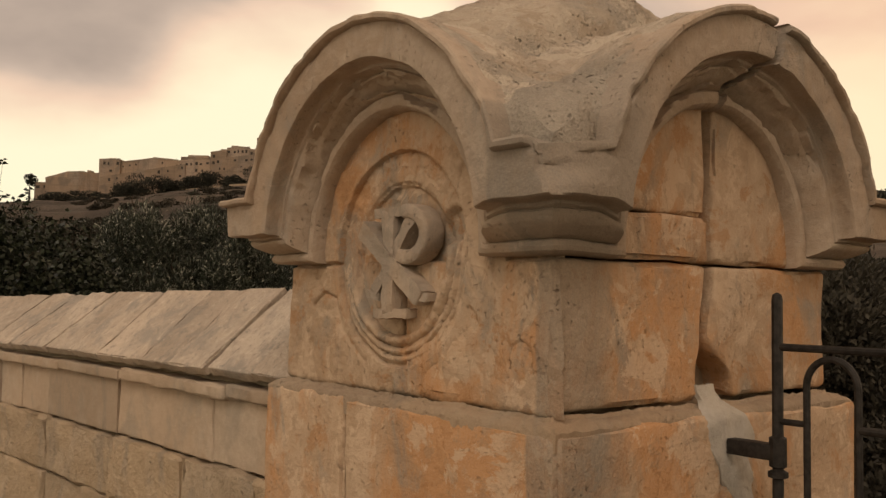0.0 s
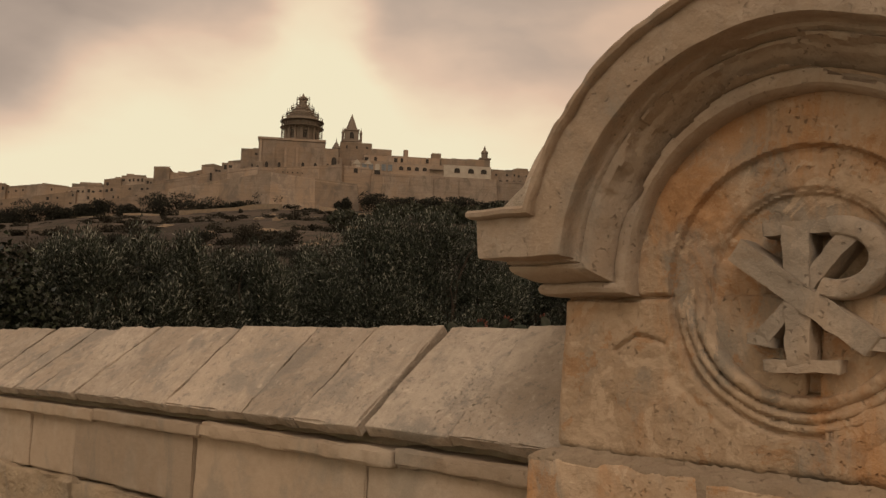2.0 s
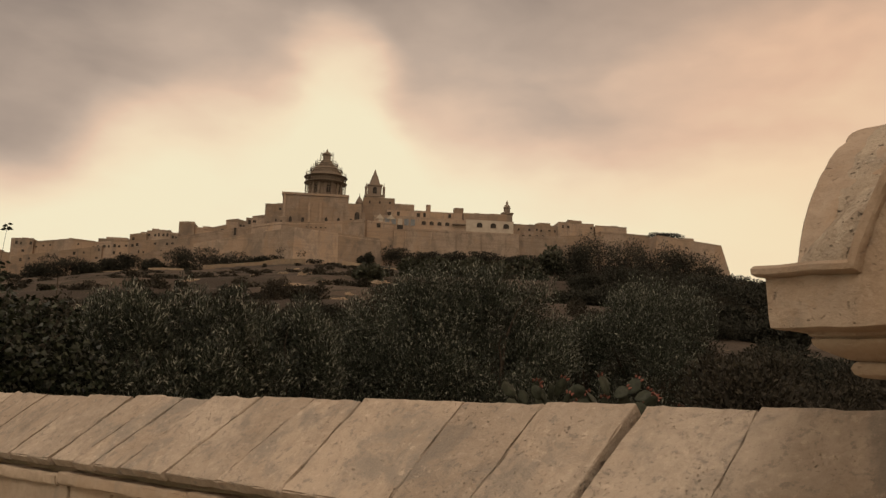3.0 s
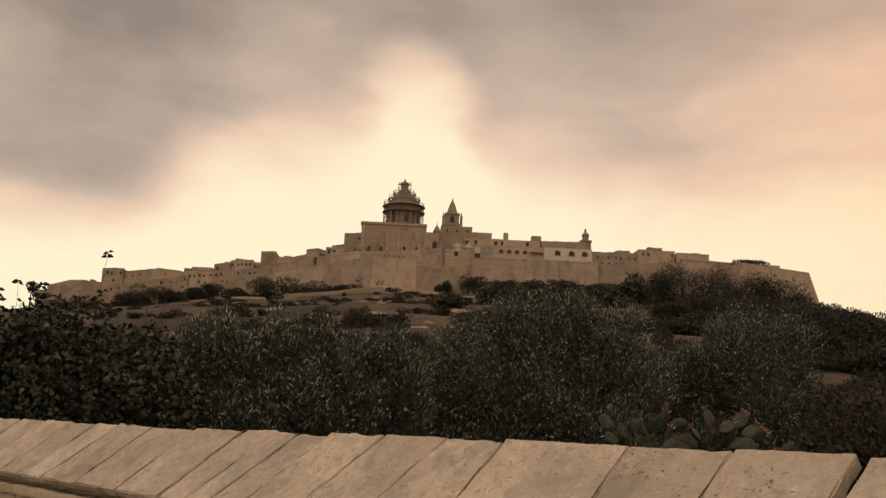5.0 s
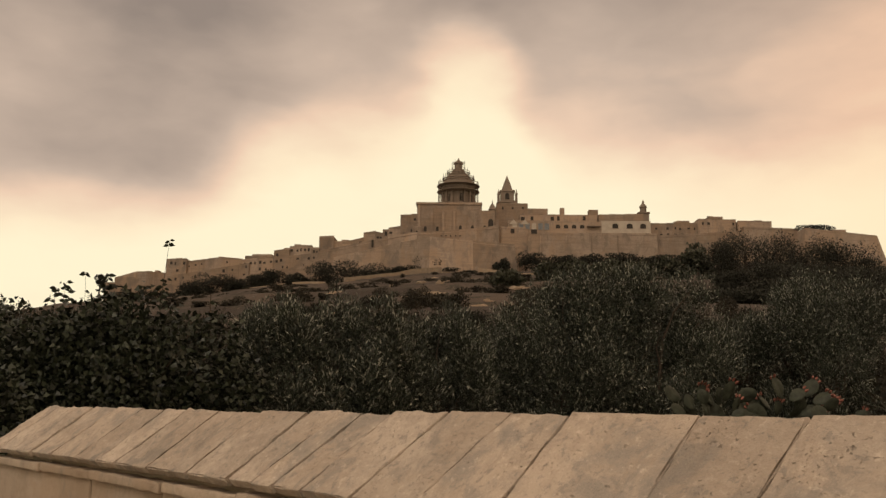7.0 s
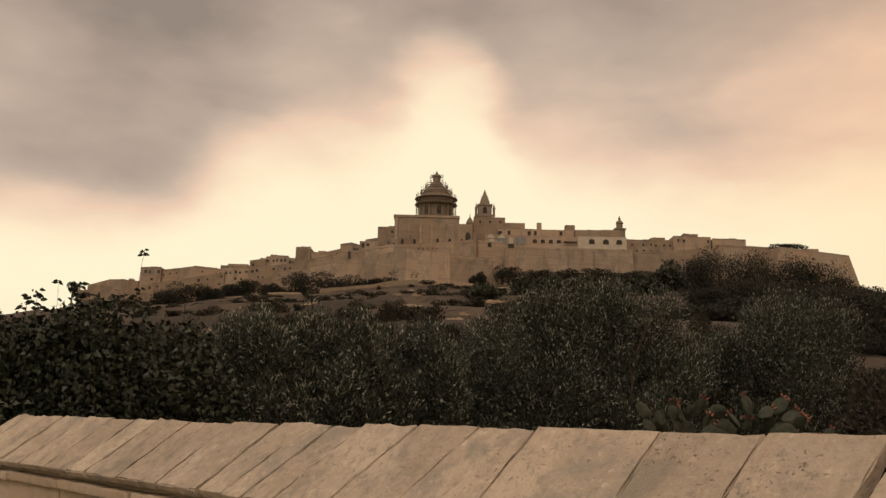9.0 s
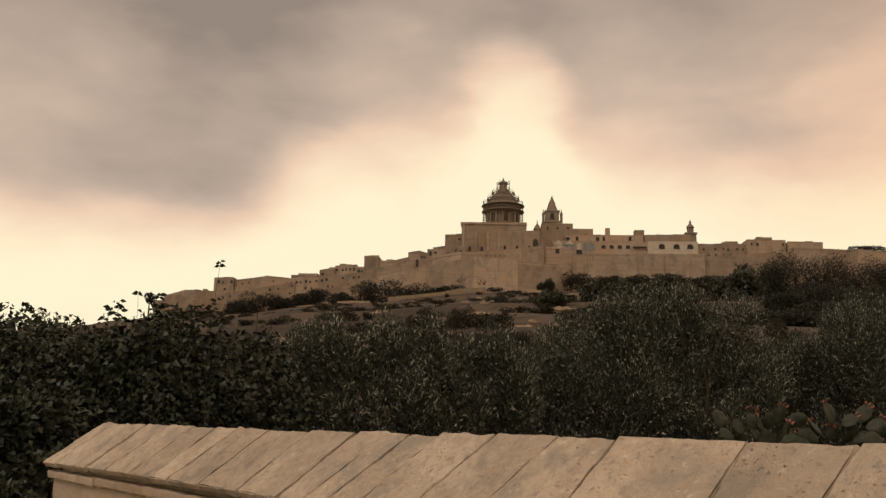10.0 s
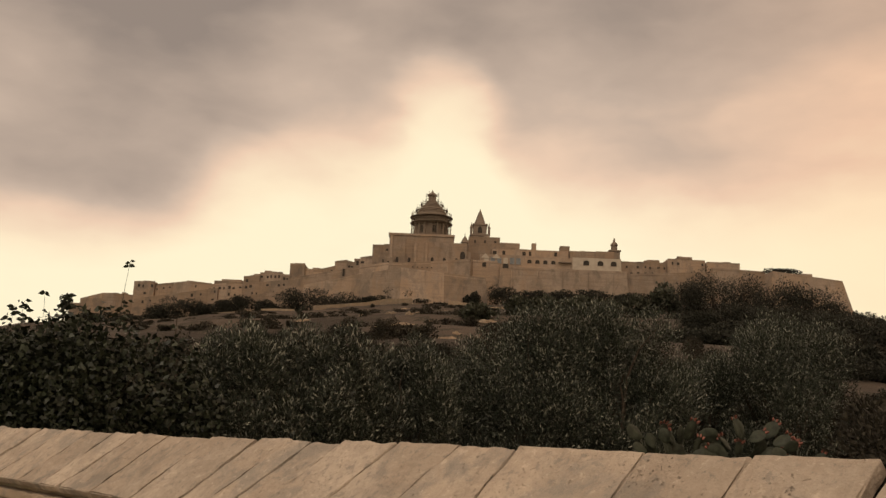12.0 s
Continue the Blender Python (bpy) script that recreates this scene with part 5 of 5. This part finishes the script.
# scrub on the near hillside beside the gate
for k in range(22):
    y = trng.uniform(24, 36)
    x = y * trng.uniform(0.46, 0.72)
    tree("thicket", "dark leafless-looking thicket on the hillside", "shrub", x, y, ground_z(x, y) + trng.uniform(0.6, 1.3), trng.uniform(1.2, 2.0), 1.5, 6000, 0.16, 0.07, M_THICKET, 620 + k, 16, -0.25, "thickets on the hillside", 0.6)
# mid-slope thickets and prickly pear
for k, (q, y, h, r) in enumerate(((0.10, 112, 2.6, 2.2), (0.135, 118, 3.0, 2.6), (0.165, 116, 3.0, 2.6), (0.20, 120, 3.2, 2.8), (0.235, 118, 3.6, 2.6), (0.262, 112, 4.8, 2.4), (0.185, 104, 2.0, 3.0), (0.05, 105, 1.8, 2.0))):
    x = q * y
    tree("prickly_pear_thicket", "grey-green prickly pear thicket on the slope", "cactus", x, y, ground_z(x, y) + h, r, r * 0.8, 1500, 0.55, 0.34, M_PEAR, 50 + k, 16, 0.0, "prickly pears on the slope", 0.5)
for k, (q, y, h, r) in enumerate(((0.285, 108, 4.6, 3.2), (0.315, 112, 6.2, 4.0), (0.35, 110, 6.0, 4.0), (0.385, 108, 5.6, 4.0), (0.42, 106, 4.6, 4.0), (0.45, 104, 3.2, 3.4), (0.36, 95, 3.4, 4.0), (0.41, 93, 3.0, 4.0), (0.30, 92, 2.0, 3.0), (0.47, 90, 2.2, 3.6), (0.34, 70, 1.8, 3.0), (0.40, 66, 2.4, 3.2), (0.45, 62, 2.6, 3.2), (0.50, 60, 2.8, 3.4), (0.55, 64, 2.4, 3.4), (0.52, 84, 2.4, 3.6), (0.44, 78, 2.6, 3.6), (0.38, 80, 2.6, 3.4), (0.60, 72, 3.0, 4.0), (0.47, 46, 1.6, 2.6), (0.55, 44, 1.8, 2.6), (0.40, 45, 1.3, 2.4), (0.30, 60, 1.0, 2.6))):
    x = q * y
    tree("thicket", "dark leafless-looking thicket on the hillside", "shrub", x, y, ground_z(x, y) + h, r, r * 0.7, 8000, 0.26, 0.11, M_THICKET, 70 + k, 24, -0.2, "thickets on the hillside", 0.6)
for k, (q, top, r) in enumerate(((-0.284, 51.8, 8.5), (-0.306, 48.5, 5.3), (-0.259, 49.9, 4.8), (-0.234, 51.5, 4.8), (-0.215, 53.5, 5.6), (-0.186, 52.2, 4.8), (-0.162, 57.2, 6.8), (-0.133, 57.8, 9.7), (-0.103, 56.9, 7.2), (-0.073, 55.1, 6.0), (-0.039, 61.1, 5.6), (-0.056, 56.1, 6.0), (-0.005, 55.3, 7.2), (0.043, 59.0, 3.1), (0.077, 62.3, 5.6), (0.109, 60.7, 6.5), (0.141, 62.1, 6.5), (0.173, 61.7, 7.2), (0.204, 61.6, 7.2), (0.233, 62.2, 7.2), (-0.381, 43.5, 7.2), (-0.346, 44.6, 8.5))):
    tree("bush", "dark evergreen bush at the foot of the ramparts", "bush", q * 384, 384, top + 0.2, r * 1.45, r * 0.8, 4200, 0.7, 0.42, M_THICKET, 90 + k, 20, -0.35, "bushes below the ramparts", 0.5, 0.0, 0.34)
for k in range(170):
    y = trng.uniform(60, 330)
    x = y * trng.uniform(-0.36, 0.22)
    tree("bush", "low dark scrub bush on the terraced slope", "bush", x, y, ground_z(x, y) + trng.uniform(0.5, 1.3), trng.uniform(0.8, 2.4), 1.2, 600, 0.30, 0.16, M_SHRUB, 130 + k, 8, -0.35, "scrub bushes on the slope", 0.6)
for k in range(70):
    y = trng.uniform(24, 60)
    x = y * trng.uniform(-0.34, 0.50)
    tree("bush", "low dark scrub bush on the terraced slope", "bush", x, y, ground_z(x, y) + trng.uniform(0.8, 1.5), trng.uniform(0.9, 2.0), 1.2, 3000, 0.14, 0.06, M_THICKET if k % 3 else M_SHRUB, 500 + k, 9, -0.35, "scrub bushes on the slope", 0.6)
for q, y, z, rx in ((0.392, 398, 77.4, 7.5),):
    t = far_thing("bush", "clipped dark evergreen hedge on the rampart", "bush", "bushes on the ramparts")
    part("crown", leaf_mesh("crown", [(q * y + rx * s, y - 2, z - 1.4, rx * 0.7, 2, 1.6) for s in (-0.5, 0, 0.5)], 2500, 0.6, 0.4, M_THICKET, int(z)), t)
for k in range(34):
    y = 215 + trng.uniform(-8, 8)
    x = y * (0.47 + 0.0065 * k)
    z = ground_z(x, y)
    t = far_thing("vine_bush", "low dark vine bush on the hill crest", "bush", "vines along the crest")
    part("crown", leaf_mesh("crown", [(x, y, z + 0.7, 0.9, 0.8, trng.uniform(0.8, 1.5))], 260, 0.35, 0.2, M_THICKET, 300 + k), t)

# bramble shoots that stand out of the ivy against the sky
def shoot(base, tip, leaves, seed, size=0.075):
    g = random.Random(seed)
    t = far_thing("bramble_shoot", "thin bramble shoot with a tuft of leaves above the ivy", "plant", "bramble shoots over the wall's end")
    base, tip = Vector(base), Vector(tip)
    bow = Vector((g.uniform(-0.04, 0.04), 0, 0))
    line = [base.lerp(tip, k / 6) + bow * math.sin(math.pi * k / 6) for k in range(7)]
    far_part("stem", tube_data(line, [0.004, 0.0035, 0.003, 0.0025, 0.002, 0.002, 0.0015], 5), M_IVY, t, smooth=True)
    for k in range(leaves):
        at_ = line[6].lerp(line[5], (k / leaves) * 0.25) if leaves < 9 else line[6].lerp(line[4], k / leaves) + Vector((g.uniform(-0.07, 0.07), 0, 0))
        a = 2.4 * k + g.uniform(-0.4, 0.4)
        d = Vector((math.cos(a), 0.5 * math.sin(a), g.uniform(-0.3, 0.5))).normalized()
        w_ = d.cross(Vector((0, 1, 0.3))).normalized()
        L_ = size * g.uniform(0.7, 1.2)
        pts = [(0, 0), (0.3, 0.24), (0.55, 0.22), (1, 0), (0.55, -0.22), (0.3, -0.24)]
        v = [at_ + d * (L_ * u) + w_ * (L_ * q) + Vector((0, 0, -0.25 * L_ * u * u)) for u, q in pts]
        far_part("leaf", (v, [(0, 1, 2, 3), (0, 3, 4, 5)]), M_IVY, t)
    return t


shoot((-2.58, 7.6, 1.5), (-2.50, 7.5, 2.92), 6, 1, 0.055)
shoot((-4.75, 11.0, 2.3), (-4.70, 11.0, 3.10), 5, 2)
shoot((-4.95, 11.0, 2.2), (-4.93, 11.0, 2.98), 16, 3, 0.09)
shoot((-5.08, 11.1, 2.2), (-5.05, 11.0, 2.92), 12, 4, 0.09)
shoot((-4.45, 11.0, 2.2), (-4.41, 11.0, 3.06), 6, 5, 0.09)
shoot((-3.85, 11.0, 2.0), (-3.72, 11.0, 3.03), 14, 6, 0.10)
pine = tree("umbrella_pine", "round-headed dark pine beside the town's last house", "tree", -161.0, 392, 52.3, 2.9, 2.2, 2600, 0.5, 0.3, M_THICKET, 811, 14, 0.62, "", 0.5)
post = far_thing("field_post", "pale upright post in the hillside field", "post")
far_part("stake", tube_data([(-17.0, 60, ground_z(-17, 60) - 0.3), (-17.02, 60, 8.15)], [0.05, 0.04], 8), M_BARK, post)

# prickly pears just behind the coping
def pad_data(base, up, face, size, seed):
    """A fleshy oval cactus pad."""
    up, face = Vector(up).normalized(), Vector(face)
    face = (face - up * face.dot(up)).normalized()
    across = up.cross(face)
    v, f = [], []
    na_, nb_ = 16, 6
    for i in range(nb_ + 1):
        ph = math.pi * i / nb_ - math.pi / 2
        for s in range(na_):
            t = 2 * math.pi * s / na_
            r = math.cos(ph)
            oval = 1 - 0.28 * max(0, -math.sin(t))
            p = across * (0.36 * size * r * math.cos(t) * oval) + up * (size * 0.5 * (1 + r * math.sin(t))) + face * (0.055 * size * math.sin(ph))
            p += face * (0.05 * size * math.cos(2.3 * math.cos(t) + seed) * r)
            v.append(Vector(base) + p)
    for i in range(nb_):
        for s in range(na_):
            s2 = (s + 1) % na_
            f.append((i * na_ + s, i * na_ + s2, (i + 1) * na_ + s2, (i + 1) * na_ + s))
    return v, f


def cactus(cx, cy, z_top, pads, seed):
    g = random.Random(seed)
    c = far_thing("prickly_pear", "prickly pear cactus with broad pads and red fruits behind the coping", "cactus", "prickly pears behind the wall")
    z0 = ground_z(cx, cy)
    for k in range(5):
        v, f = pad_data((cx + g.uniform(-0.4, 0.4), cy + g.uniform(-0.2, 0.2), z0 + 0.28 * k), (g.uniform(-0.3, 0.3), 0.1, 1), (g.uniform(-0.5, 0.5), -1, 0.1), 0.45, k)
        far_part("pad", (v, f), M_PAD, c, smooth=True)
    for dx, dz, ux, uz, size, fruits, dry in pads:
        base = Vector((cx + dx, cy + g.uniform(-0.15, 0.1), z_top + dz))
        up_ = Vector((ux, g.uniform(-0.2, 0.1), uz)).normalized()
        face_ = Vector((g.uniform(-1.4, 1.4), -1, g.uniform(-0.3, 0.8)))
        v, f = pad_data(base, up_, face_, size, seed + dx * 9)
        p = far_part("pad", (v, f), M_DRYPAD if dry else M_PAD, c, "withered brown pad" if dry else "", smooth=True)
        for q in range(fruits):
            t = (q - (fruits - 1) / 2) * 0.42
            side_ = up_.cross(Vector((0, 1, 0)))
            o = base + up_ * (size * (0.5 + 0.5 * math.cos(t))) + side_ * (size * 0.36 * math.sin(t))
            vv, ff = pad_data(o - up_ * 0.008, up_ + side_ * math.sin(t), (0, -1, 0), 0.058, q)
            o2 = o + up_ * 0.03
            vv = [o2 + Vector((a.x - o2.x, (a.y - o2.y) * 6.0, a.z - o2.z)) for a in vv]
            far_part("fruit", (vv, ff), M_FRUIT, p, smooth=True)


# (sideways, up, lean, rise, size, fruits, withered)
crng = random.Random(17)


def spread(count, half, tall, fruit_share, dry_share):
    """Pads that sprawl sideways and up from one stock."""
    out = []
    for q in range(count):
        u = -half + 2 * half * (q + crng.uniform(0.2, 0.8)) / count
        lean_ = u / half * 1.1 + crng.uniform(-0.6, 0.6)
        out.append((u * 0.8, crng.uniform(-0.16, tall), lean_, crng.uniform(0.25, 1.0), crng.uniform(0.20, 0.32), crng.choice((2, 3, 4)) if crng.random() < fruit_share else 0, crng.random() < dry_share))
    return out


cactus(3.50, 13.0, 1.46, spread(16, 0.55, 0.16, 0.4, 0.0), 3)
cactus(4.62, 13.0, 1.44, spread(17, 0.62, 0.24, 0.45, 0.05), 4)
cactus(5.35, 12.8, 1.20, spread(7, 0.35, 0.05, 0.3, 0.7), 5)
